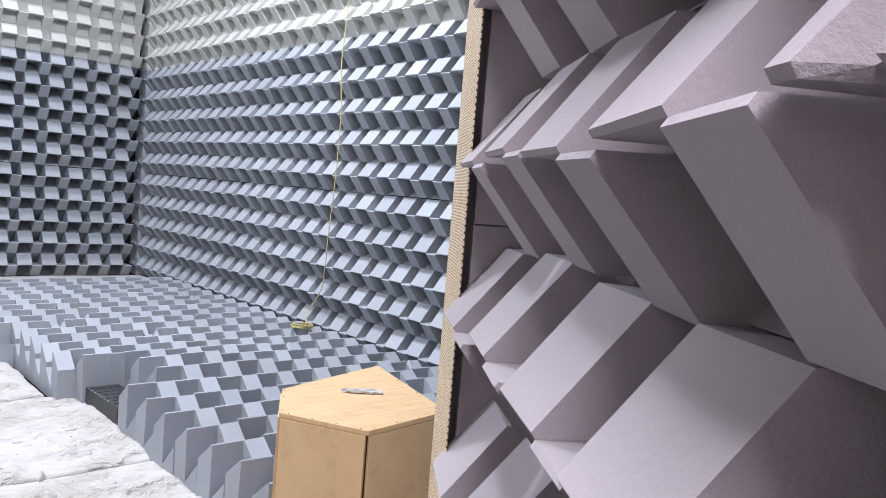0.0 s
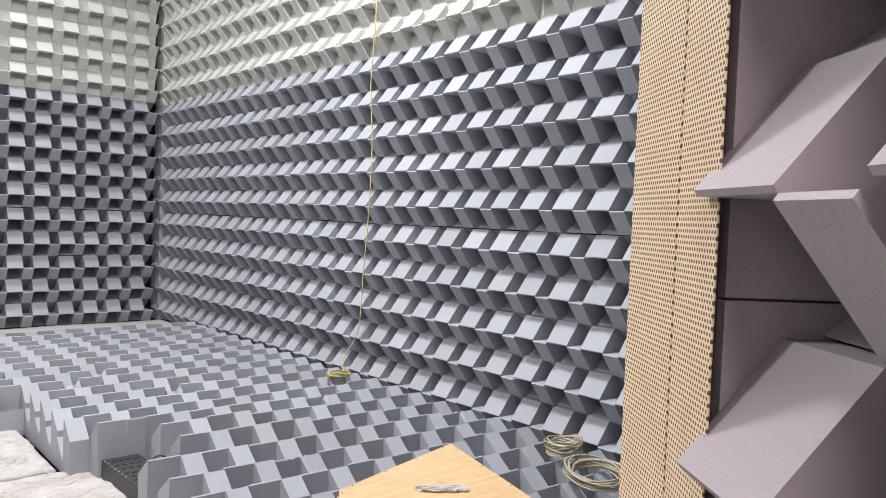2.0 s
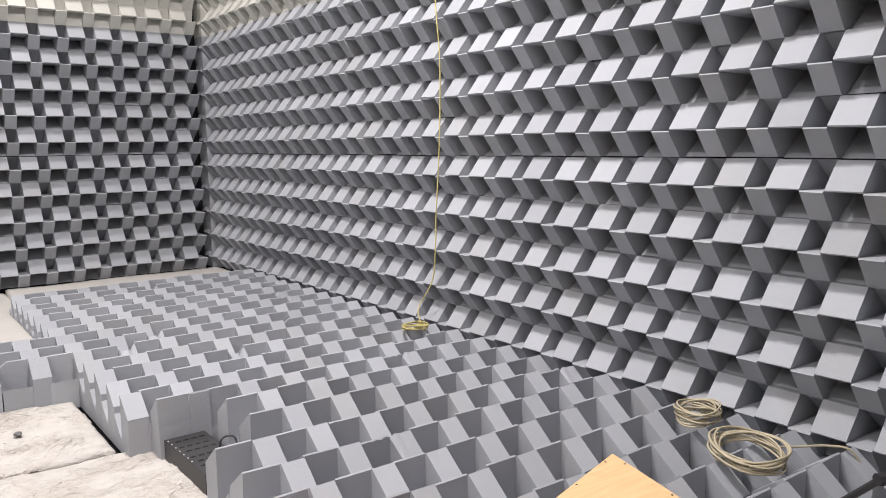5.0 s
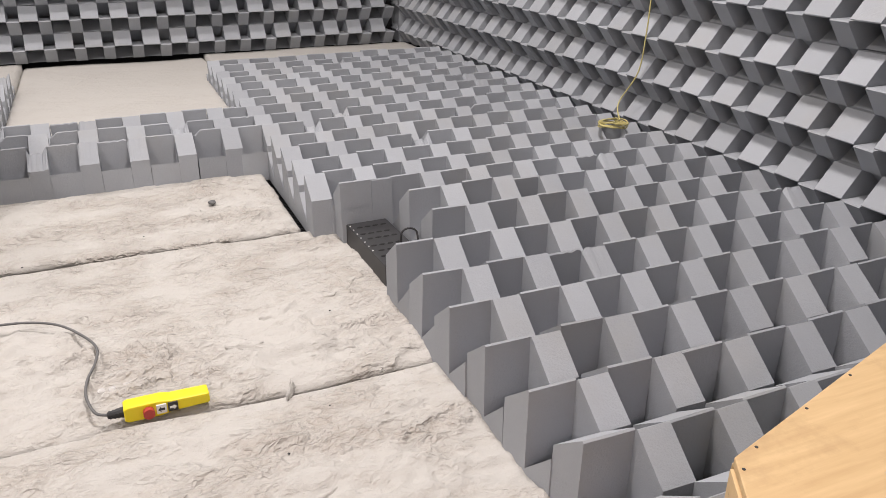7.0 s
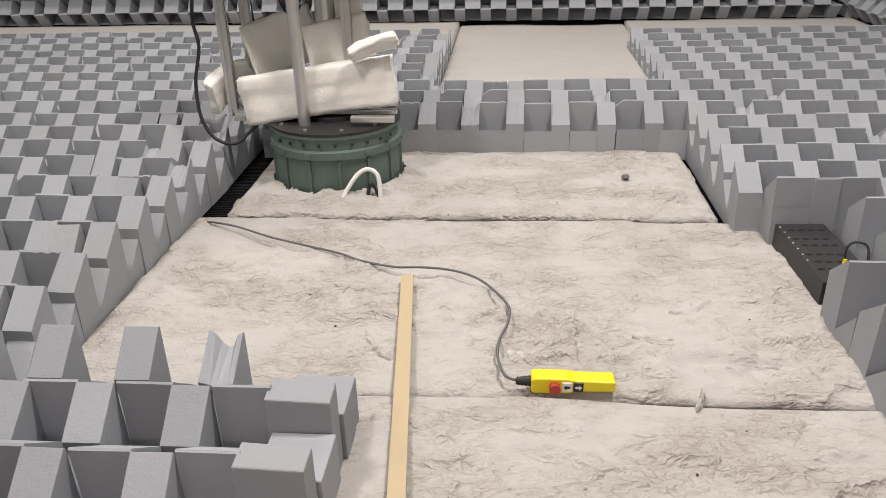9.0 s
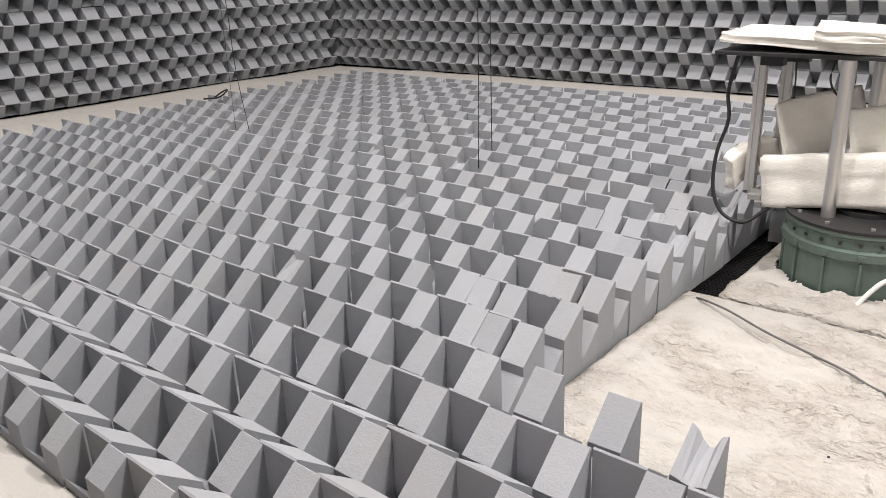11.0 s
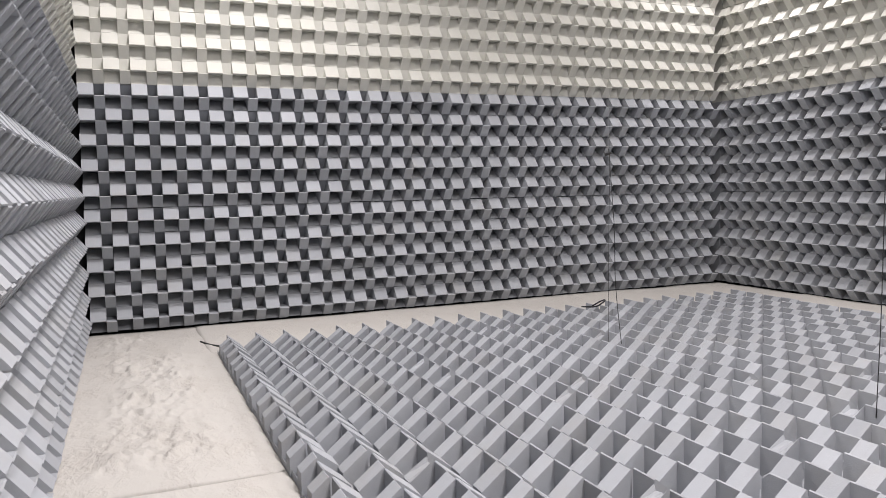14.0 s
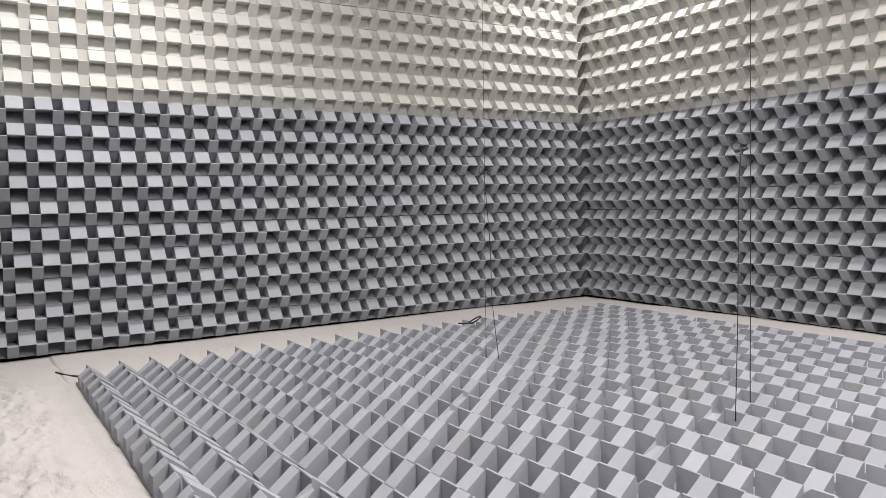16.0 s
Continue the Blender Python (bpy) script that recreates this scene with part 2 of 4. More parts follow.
def lattice(parent, cells, origin, u, v, near, meshes, far_mat, jit=0.0015, name="foam_wedge", damage=0.06, front=None, lift=None):
    """Foam blocks at the given (column, row) cells of a wall. Those for which near() holds are pieces of their own, the rest one part."""
    o, u, v = Vector(origin), Vector(u), Vector(v)
    w = u.cross(v)
    turn = Matrix((u, v, w)).transposed().to_4x4()
    rnd = random.Random(len(cells))
    vs, fs = [], []
    cells = sorted(cells, key=lambda c: near(*(o + u * (c[0] * PU) + v * (c[1] * PV))))
    plain = [tuple(q.co) for q in meshes[0].vertices]
    polys = [tuple(q.vertices) for q in meshes[0].polygons]
    inv = parent.matrix_world.inverted() if parent else Matrix()
    for n, (i, j) in enumerate(cells):
        sway = Matrix.Translation((rnd.gauss(0, jit), rnd.gauss(0, jit), rnd.gauss(0, jit))) @ Euler((rnd.gauss(0, jit * 3), rnd.gauss(0, jit * 3), rnd.gauss(0, jit * 3))).to_matrix().to_4x4()
        m = Matrix.Translation(o + u * (i * PU) + v * (j * PV + (0.006 if v.z and j > 4 else 0))) @ turn @ sway
        if lift:
            m = Matrix.Translation((0, 0, lift(m.translation.x, m.translation.y))) @ m
        if n < 300:
            kind = 0 if len(meshes) == 1 or rnd.random() > damage else rnd.randrange(1, len(meshes))
            ob = new(name, front if front and j == 0 else meshes[kind])
            ob.parent = parent
            ob.matrix_basis = inv @ m
        else:
            k = len(vs)
            vs += [m @ Vector(q) for q in plain]
            fs += [tuple(k + z for z in f) for f in polys]
    if vs:
        me = bpy.data.meshes.new(name + "_field")
        me.from_pydata(vs, [], fs)
        me.materials.append(far_mat)
        ob = new(name + "_field", me)
        ob.parent = parent
        ob.matrix_basis = inv
        tagged(ob, "rows of matching foam wedges", "", "", "stuff")


def slab(name, label, x0, y0, z0, x1, y1, z1, mat, category="wall"):
    return tagged(part(name, cuboid(x0, y0, z0, x1, y1, z1), mat), label, category, "", "structure")


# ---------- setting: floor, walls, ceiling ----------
slab("floor", "concrete slab beneath the wire mesh floor, near-black for shade", X0 - 0.5, -2.6, -0.50, X1 + 0.5, Y1 + 0.5, -0.40, VOID_SHADE, "floor")
# ceiling painted mid grey so less light bounces into the foam pits
slab("ceiling", "plain chamber ceiling, greyed to cut bounced light", X0 - 0.5, -2.6, CEIL, X1 + 0.5, Y1 + 0.5, CEIL + 0.12, CORRIDOR, "ceiling")
wall_n = slab("wall_north", "chamber wall lined with grey foam wedges and white ones above", X0 - DEPTH - 0.2, Y1 + DEPTH, -0.4, X1 + DEPTH + 0.2, Y1 + DEPTH + 0.15, CEIL, GAP_SHADE)
wall_e = slab("wall_east", "chamber wall lined with grey foam wedges and white ones above", X1 + DEPTH, -2.6, -0.4, X1 + DEPTH + 0.15, Y1 + DEPTH, CEIL, GAP_SHADE)
wall_w = slab("wall_west", "chamber wall lined with grey foam wedges and white ones above", X0 - DEPTH - 0.15, -2.6, -0.4, X0 - DEPTH, Y1 + DEPTH, CEIL, GAP_SHADE)
wall_s = slab("wall_south", "chamber wall beside the entrance, lined with foam wedges", X0 - DEPTH, Y0 - DEPTH - 0.15, -0.4, -0.62, Y0 - DEPTH, CEIL, GAP_SHADE)
slab("wall_south_2", "chamber wall on the hinge side of the entrance", 2.06, Y0 - DEPTH - 0.15, -0.4, X1 + DEPTH, Y0 - 0.02, CEIL, GREY_FAR)
slab("wall_corridor", "plain corridor wall behind the entrance", X0 - DEPTH, -2.75, -0.4, X1 + DEPTH, -2.6, CEIL, CORRIDOR)
slab("corridor_partition", "plain painted corridor partition", -0.75, -2.6, -0.4, -0.62, Y0 - DEPTH - 0.16, CEIL, CORRIDOR)
slab("corridor_partition_2", "plain painted corridor partition", 2.3, -2.6, -0.4, 2.42, Y0 - DEPTH - 0.16, CEIL, CORRIDOR)
slab("corridor_ceiling", "low plain corridor ceiling", -0.62, -2.6, 2.75, 2.3, 1.25, 2.85, CORRIDOR, "ceiling")
# unseen floor, added dark so little light bounces up at the door wedges
slab("corridor_floor", "unseen corridor floor, darkened to cut bounced light", -0.62, -2.6, -0.40, 2.3, 1.2, -0.03, LOW_BOUNCE, "floor")
for nm, ax, ay, bx, by in (("corner_post", X0 - DEPTH, 9.80, -7.77, Y1 + DEPTH), ("corner_post_2", 4.03, 9.79, X1 + DEPTH, Y1 + DEPTH)):
    post = slab(nm, "grey foam strip filling the corner of the chamber", ax, ay, ZBASE, bx, by, ZSEAM, GREY_FAR, "corner strip")
    tagged(part("upper_strip", cuboid(ax, ay, ZSEAM, bx, by, CEIL), WHITE, post), "white foam upper strip")
slab("door_lintel", "plain wall above the entrance", -0.62, 1.25, 2.75, 2.06, Y0, CEIL, CORRIDOR)

eye_side = {"north": lambda x, y, z: abs(x - 1.5) + 0.3 * z, "east": lambda x, y, z: abs(y - 4.0) + 0.3 * z,
            "west": lambda x, y, z: abs(y - 3.0) + 0.3 * z, "south": lambda x, y, z: abs(x + 1.5) + 0.3 * z}
WALLS = {
    "north": (wall_n, 47, (3.841 + 0.4 * PU - 47 * PU, Y1 + DEPTH), (1, 0, 0)),
    "east": (wall_e, 33, (X1 + DEPTH, 3.602 - 0.4 * PU + 26 * PU), (0, -1, 0)),
    "west": (wall_w, 32, (X0 - DEPTH, 1.848 - 0.6 * PU), (0, 1, 0)),
    "south": (wall_s, 29, (-0.42, Y0 - DEPTH), (-1, 0, 0)),
}
wall_block = block_mesh("foam_wedge", GREY, 0.6)
white_block = block_mesh("white_foam_wedge", WHITE, 0.6, base=DEPTH - 0.125, pit=0.125)
for key, (wall, count, (ox, oy), u) in WALLS.items():
    lattice(wall, [(i, j) for i in range(count) for j in range(ROWS)], (ox, oy, ZBASE + PV / 2), u, (0, 0, 1), eye_side[key], [wall_block], GREY_FAR)
    upper = lattice(wall, [(i, j) for i in range(count) for j in range(10)], (ox, oy, ZSEAM + PV / 2 + 0.004), u, (0, 0, 1), eye_side[key], [white_block], WHITE, 0.0008, "white_foam_wedge")

# ---------- floor wedges ----------
ZRIDGE = 0.262
FPIT = 0.25
FBASE = ZRIDGE + 0.04 - FPIT
fl = [block_mesh("foam_wedge", GREY, 0.4, base=FBASE, pit=FPIT)] + [block_mesh("foam_wedge", GREY, 0.4, base=FBASE, pit=FPIT, torn=k, seed=k) for k in (1, 2, 3, 5)]


def floor_field(name, label, xa, xb, ya, yb, x_start, y_start, skip, near, damage=0.06, front=None, lift=None, drift=None):
    """Columns run along x; a slope that falls towards the door is the narrow half."""
    field = thing(name, label, "foam wedges", (0, 0, 0), 0, "", "structure")
    cells = []
    for i in range(60):
        for j in range(40):
            x, y = x_start + i * PU, y_start + j * PV
            if xa <= x + PU / 2 < xb and ya <= y <= yb and not skip(x + PU / 2, y):
                cells.append((-i - 1 + (drift(x) / PU if drift else 0), -j))
    lattice(field, cells, (x_start, y_start, -0.04), (-1, 0, 0), (0, -1, 0), near, fl[:4], GREY_FAR, 0.003, "foam_wedge", damage, front, lift)
    return field


RY = 3.075
field_east = floor_field("floor_wedges_east", "field of grey foam wedges covering the floor beside the wall", 1.95, 4.06, 2.75, 8.65, 1.965, 2.813,
            lambda x, y: x < 2.25 and 4.45 < y < 5.0, lambda x, y, z: (x - 2.0) ** 2 + (y - 4.0) ** 2,
            lift=lambda x, y: 0.045 * math.exp(-((x - 2.5) / 0.7) ** 2 - ((y - 4.75) / 0.42) ** 2))
# the block behind the steel box has lost its foot
short_block = block_mesh("foam_wedge", GREY, 0.4, base=FBASE, pit=FPIT, front=0.08)
for piece in field_east.children:
    p = piece.matrix_basis.translation
    if piece.name.startswith("foam_wedge.") and abs(p.y - 5.063) < 0.04 and abs(p.x - 2.214) < 0.06:
        piece.data = short_block
# cut half blocks that close the field beside the wool
half_block = block_mesh("foam_wedge", GREY, 0.4, base=FBASE, pit=FPIT, halves=1)
for j in range(10, 24):
    ob = new("foam_wedge", half_block)
    ob.parent, ob.matrix_basis = field_east, pose(1.9645, 2.813 + PV * j, -0.04, 0, 0, 180)
tagged(part("edge_strip", cuboid(3.972, 2.7, -0.055, X1 + DEPTH - 0.01, 8.61, 0.118), GREY_FAR, field_east), "low grey foam strip along the wall")
floor_field("floor_wedges_strip", "two rows of grey foam wedges crossing the floor", -0.60, 1.98, 6.2, 6.95, -0.515, 6.325,
            lambda x, y: False, lambda x, y, z: y, 0.35)
# the first row is cut off short beside the walkway
front_block = block_mesh("foam_wedge", GREY, 0.4, base=FBASE, pit=FPIT, front=0.66)
for nm, xa, xb in (("floor_wedges_west", -1.80, 0.62), ("floor_wedges_west_2", -4.04, -1.78), ("floor_wedges_west_3", -6.34, -4.02)):
    field_west = floor_field(nm, "wide field of grey foam wedges covering the floor", xa, xb, 2.75, 8.65, -6.267, 2.853,
                lambda x, y: (x > -0.45 and 3.75 < y < 6.9) or x > 0.51, lambda x, y, z: (x + 0.2) ** 2 + (y - 3.4) ** 2, 0.13, front_block, drift=lambda x: 0.058 * max(0.0, min(1.0, (x + 1.25) / 0.85)))

# square offcuts that end the first rows beside the wool, in place of the last sloping halves
face_block = block_mesh("foam_wedge", GREY, 0.4, base=FBASE, pit=FPIT, first=1)
for piece in bpy.data.objects["floor_wedges_west"].children:
    p = piece.matrix_basis.translation
    if piece.name.startswith("foam_wedge") and abs(p.x - 0.397) < 0.06 and p.y < 3.7:
        piece.data = face_block
for j, x0, x1 in ((0, 0.292, 0.40), (1, 0.292, 0.44), (2, 0.292, 0.455), (3, 0.292, 0.458)):
    y = 2.853 + PV * j
    bm = cuboid(x0, y - 0.036, -0.05, x1, y + 0.040, 0.258 - 0.004 * (j % 2), 0.004)
    for v in bm.verts:
        if v.co.z > 0.2:
            v.co.z -= 0.05 * (v.co.x - x0) - 0.12 * (v.co.y - y)
            v.co += noise.noise_vector(v.co * 9) * 0.004
    part("foam_offcut", bm, GREY, bpy.data.objects["floor_wedges_west"])
    part("foam_offcut", cuboid(x0 + 0.01, y + 0.042, -0.05, x1 + 0.012, y + 0.212, 0.15, 0.004), GREY, bpy.data.objects["floor_wedges_west"])

# ---------- loose single wedges standing on the wool ----------
def half_wedge(torn, seed):
    rnd = random.Random(seed)
    bm = bmesh.new()
    rows, n = [], 6
    for i in range(n + 1):
        x = 0.1 * i / n
        cut = 0.0
        if torn:
            cut = (0.0, 0.012, 0.045, 0.06, 0.05, 0.012, 0.004)[i] + rnd.uniform(0, 0.006)
        rows.append([bm.verts.new((x, 0, 0)), bm.verts.new((x, 0, 0.262 - cut)), bm.verts.new((x, -0.008, 0.265 - cut)), bm.verts.new((x, -0.125, 0.165 - cut * 0.2)), bm.verts.new((x, -0.125, 0))])
    for p, q in zip(rows[:-1], rows[1:]):
        for k in range(5):
            bm.faces.new((p[k], q[k], q[(k + 1) % 5], p[(k + 1) % 5]))
    bm.faces.new(rows[0][::-1])
    bm.faces.new(rows[-1])
    bmesh.ops.recalc_face_normals(bm, faces=bm.faces)
    return bm


for i, torn in enumerate((False, False, True)):
    ob = part("foam_wedge", half_wedge(torn, i), GREY)
    ob.matrix_world = pose(-0.45 + i * 0.249, 3.87, 0.0, 0, 0, (0, 1.5, -2)[i])
    tagged(ob, "single grey foam wedge with a torn ragged tip" if torn else "single grey foam wedge standing on white wool", "foam wedge", "single foam wedges")


# offcuts pushed into the pits along the ragged edge beside the turntable, and torn blocks between them
west = bpy.data.objects["floor_wedges_west"]
rnd = random.Random(12)
for k, j in ((22, 5), (21, 6), (22, 7), (22, 9), (21, 10), (22, 11), (21, 13), (22, 14)):
    ob = part("foam_offcut", half_wedge(False, j), GREY, west)
    x = -6.267 + k * PU - 0.058 * max(0.0, min(1.0, (-6.267 + k * PU + 1.25) / 0.85))
    ob.matrix_basis = pose(x + rnd.uniform(0.005, 0.03), 2.853 + j * PV + rnd.uniform(-0.01, 0.0), rnd.uniform(-0.012, -0.002), rnd.uniform(-1, 1), rnd.uniform(-1, 1), rnd.uniform(-2, 2))
for piece in west.children:
    p = piece.matrix_basis.translation
    if piece.name.startswith("foam_wedge") and p.x > -0.75 and p.y > 3.9 and rnd.random() < 0.75:
        piece.data = fl[rnd.choice((1, 1, 3, 4))]


# ---------- wool batts on the wire mesh floor ----------
def batt(label, x0, y0, x1, y1, top=0.0, rough=1.0, thick=0.045, step=0.022, seed=0, hole=None, group="wool batts", ragged=0.003, mat=None, margin=0.0):
    """A mineral wool batt: rounded ragged rim, lumps, torn flakes."""
    nx, ny = max(2, int((x1 - x0) / step)), max(2, int((y1 - y0) / step))
    vs, fs = [], []
    off = Vector((seed * 7.3, seed * 3.1, 0))
    for j in range(ny + 1):
        for i in range(nx + 1):
            a, b = i / nx, j / ny
            x, y = x0 + (x1 - x0) * a, y0 + (y1 - y0) * b
            edge = min(x - x0, x1 - x, y - y0, y1 - y)
            p = Vector((x, y, 0)) + off
            wob = ragged * noise.noise(p * 6) + ragged * 0.6 * noise.noise(p * 23)
            if edge < 1e-5:
                x += wob * (1 if i in (0, nx) else 0)
                y += wob * (1 if j in (0, ny) else 0)
            z = 0.012 * noise.noise(p * 1.3)
            q = Vector((p.x * 3.1, p.y * 7.5, 0.3 * seed))
            r = 1 - abs(noise.noise(q))
            s = 1 - abs(noise.noise(Vector((p.x * 8.0, p.y * 15.0, 1.7))))
            fray = (1 - abs(noise.noise(Vector((p.x * 19 + 3 * noise.noise(p * 5), p.y * 30, 5.5))))) ** 5
            patch = max(0.0, min(1.0, 0.5 + 1.6 * noise.noise(Vector((p.x * 0.9, p.y * 1.3, 4.0)))))
            patch *= 1.0 if not margin else max(0.0, min(1.0, (edge - margin) * 5))
            z += rough * ((0.05 if margin else 0.25) + 0.9 * patch) * min(1.0, 0.2 + edge * 6) * (0.013 * r ** 5 + 0.009 * s ** 6 + 0.005 * fray + 0.0022 * noise.noise(p * 31))
            flake = noise.noise(Vector((p.x * 4.2, p.y * 9.0, 9.1)))
            if flake > 0.18:
                z += rough * 0.009 * patch * min(1.0, (flake - 0.18) * 30)
            if edge < 0.03:
                z -= 0.012 * (1 - edge / 0.03) ** 2
            vs.append((x, y, top + z - 0.012))
    keep = lambda i, j: not (hole and math.hypot(x0 + (x1 - x0) * (i + 0.5) / nx - hole[0], y0 + (y1 - y0) * (j + 0.5) / ny - hole[1]) < hole[2])
    for j in range(ny):
        for i in range(nx):
            if keep(i, j):
                k = j * (nx + 1) + i
                fs.append((k, k + 1, k + nx + 2, k + nx + 1))
    rim = [i for i in range(nx + 1)] + [j * (nx + 1) + nx for j in range(1, ny + 1)] + [ny * (nx + 1) + i for i in range(nx - 1, -1, -1)] + [j * (nx + 1) for j in range(ny - 1, 0, -1)]
    base = len(vs)
    vs += [(vs[k][0], vs[k][1], -thick) for k in rim]
    for k in range(len(rim)):
        m = (k + 1) % len(rim)
        fs.append((rim[m], rim[k], base + k, base + m))
    fs.append(tuple(base + k for k in range(len(rim) - 1, -1, -1)))
    me = bpy.data.meshes.new("wool_batt")
    me.from_pydata(vs, [], fs)
    me.polygons.foreach_set("use_smooth", [True] * len(me.polygons))
    me.materials.append(mat or (WOOL if rough > 1.1 else WOOL_MID if rough > 0.4 else WOOL_CLEAN))
    return tagged(new("wool_batt", me), label, "wool batt", group)


TT = (0.0, 5.86)     # turntable
batt("white mineral wool batt with torn lumpy surface on the floor", 0.385, 2.62, 2.03, 3.945, 0.006, 1.5, seed=1, step=0.014)
batt("white mineral wool batt with beige torn patches and lumps", -0.57, 3.958, 2.04, 5.285, 0.0, 1.7, seed=2, step=0.014)
batt("white mineral wool batt cut round the green turntable base", -0.43, 5.305, 1.83, 6.215, 0.012, 1.4, seed=3, step=0.014, hole=(TT[0], TT[1], 0.345))
batt("white mineral wool batt beside the entrance", 0.41, 1.26, 1.62, 2.61, 0.0, 0.6, seed=4)
batt("smooth white wool batt filling a gap between wedges", 0.405, 6.96, 1.985, 9.82, 0.095, 0.3, seed=5)
batt("smooth white wool batt along the chamber wall", 1.99, 8.62, 4.1, 9.82, 0.132, 0.1, seed=7)
batt("smooth white wool batt along the chamber wall", -6.30, 8.68, 0.40, 9.82, 0.132, 0.1, seed=8, step=0.04)
batt("smooth white wool batt along the chamber wall", -7.80, 2.70, -6.28, 9.82, 0.12, 0.12, seed=9, step=0.04)
batt("white wool batt with a flaky worn walking surface", -7.80, 1.56, -3.155, 2.79, 0.11, 2.4, seed=10, step=0.016, ragged=0.006, margin=0.22, mat=WOOL_MID)
batt("white wool batt with a flaky worn walking surface", -3.15, 1.56, 0.40, 2.79, 0.108, 2.6, seed=11, step=0.013, ragged=0.006, margin=0.22, mat=WOOL_MID)
batt("white wool batt beside the plywood box", 2.0, 1.80, 3.98, 2.68, 0.0, 0.5, seed=12)


def wire_mesh(x0, y0, x1, y1, pitch=0.022):
    bm = bmesh.new()
    nx, ny = int((x1 - x0) / pitch), int((y1 - y0) / pitch)
    for i in range(nx + 1):
        x = x0 + i * pitch
        cuboid(x - 0.0025, y0, -0.060, x + 0.0025, y1, -0.055, 0, bm)
    for j in range(ny + 1):
        y = y0 + j * pitch
        cuboid(x0, y - 0.0025, -0.055, x1, y + 0.0025, -0.050, 0, bm)
    return tagged(part("wire_mesh", bm, WIRE), "black wire mesh floor showing at the edge of the wool", "wire mesh", "", "structure")


wire_mesh(-0.66, 3.85, -0.30, 6.42)
wire_mesh(1.72, 5.10, 2.10, 6.42)
# steel deck that carries wool and wedges, with slots over the mesh; near-black as shade
slab("deck", "steel deck carrying the wool and the foam, near-black for shade", -0.30, -2.0, -0.075, 1.72, 9.75, -0.062, VOID_SHADE, "floor")
slab("deck_2", "steel deck carrying the foam, near-black for shade", 2.10, 1.3, -0.075, X1 + 0.2, 9.75, -0.062, VOID_SHADE, "floor")
slab("deck_3", "steel deck carrying the foam, near-black for shade", X0 - 0.2, 1.3, -0.075, -0.66, 9.75, -0.062, VOID_SHADE, "floor")

# ---------- entrance: perforated reveal and door leaf with wedges ----------
def upright_panel(name, label, a, b, z0, z1, thick, mat, category, parent=None):
    """A vertical panel from a to b in plan, its face towards the left of that line."""
    d = Vector((b[0] - a[0], b[1] - a[1], 0))
    ob = part(name, cuboid(0, -thick, z0, d.length, 0, z1, 0.0015), mat, parent)
    ob.matrix_world = pose(a[0], a[1], 0, 0, 0, math.degrees(math.atan2(d.y, d.x)))
    return tagged(ob, label, category, "", "structure") if category else ob


upright_panel("door_frame", "tan perforated metal frame of the chamber entrance", (1.341, 1.199), (1.412, 1.285), -0.06, 2.75, 0.003, PERF, "door frame")
upright_panel("door_reveal", "tan perforated metal reveal slanting into the chamber", (1.415, 1.288), (1.500, 1.406), -0.06, 2.75, 0.003, PERF, "door reveal")
upright_panel("reveal_return", "plain painted wall behind the perforated reveal", (1.505, 1.406), (2.055, 1.695), -0.06, 2.75, 0.003, CORRIDOR, "door reveal")
upright_panel("door_reveal_2", "tan perforated metal reveal slanting into the chamber", (-0.62, 1.73), (0.02, 1.296), -0.06, 2.75, 0.003, PERF, "door reveal")

LEAF_U = Vector((-0.590, -0.807, 0)).normalized()
LEAF_N = LEAF_U.cross(Vector((0, 0, 1)))
TIP = Vector((1.331, 1.219, 0))
foot = TIP - LEAF_N * (DEPTH + 0.004)
leaf = thing("door_1", "open chamber door lined with grey foam wedges, some torn", "door", (foot.x, foot.y, 0), 0, "", "structure")
back = part("door_panel", cuboid(-0.02, -0.05, -0.03, 1.36, -0.004, 2.6, 0.003), CORRIDOR, leaf, "plain painted door panel")
back.matrix_basis = pose(0, 0, 0, 0, 0, math.degrees(math.atan2(LEAF_U.y, LEAF_U.x))) @ Matrix.Diagonal((1, -1, 1, 1))
SEAM = 1.372         # dark joint between the two side strips
for z0, z1 in ((0.0, SEAM - 0.0015), (SEAM + 0.0015, 2.75)):
    side = part("side_panel", cuboid(-0.022, 0.004, z0, -0.004, DEPTH - 0.034, z1), DOORFOAM, leaf, "grey foam side strip, tinted pink for warm light")
    side.matrix_basis = pose(0, 0, 0, 0, 0, math.degrees(math.atan2(LEAF_U.y, LEAF_U.x))) @ Matrix.Diagonal((1, -1, 1, 1))
door_block = block_mesh("foam_wedge", DOORFOAM, 0.6)
torn_wedge = block_mesh("foam_wedge", DOORFOAM, 0.6, torn=4, seed=31)
DOOR_Z = 1.464 - 5 * PV
lattice(leaf, [(i, j) for i in range(5) for j in range(10)], (foot.x, foot.y, DOOR_Z), LEAF_U, (0, 0, 1), lambda x, y, z: y, [door_block], DOORFOAM, 0.004)
for piece in [o for o in leaf.children if o.name.startswith("foam_wedge")]:
    column = piece.matrix_basis.translation.xy.length / PU
    if column > 3.5 and abs(piece.matrix_basis.translation.z - 1.464) < 0.05:
        piece.data = torn_wedge


# ---------- plywood box ----------
BOX = [(1.775, 2.455), (1.632, 2.225), (1.765, 1.962), (2.11, 2.01), (2.283, 2.605)]
box = thing("plywood_box", "five-sided plywood box with a worn stained lid", "box", (1.9, 2.25, 0))
bc = Vector((1.9, 2.25, 0))


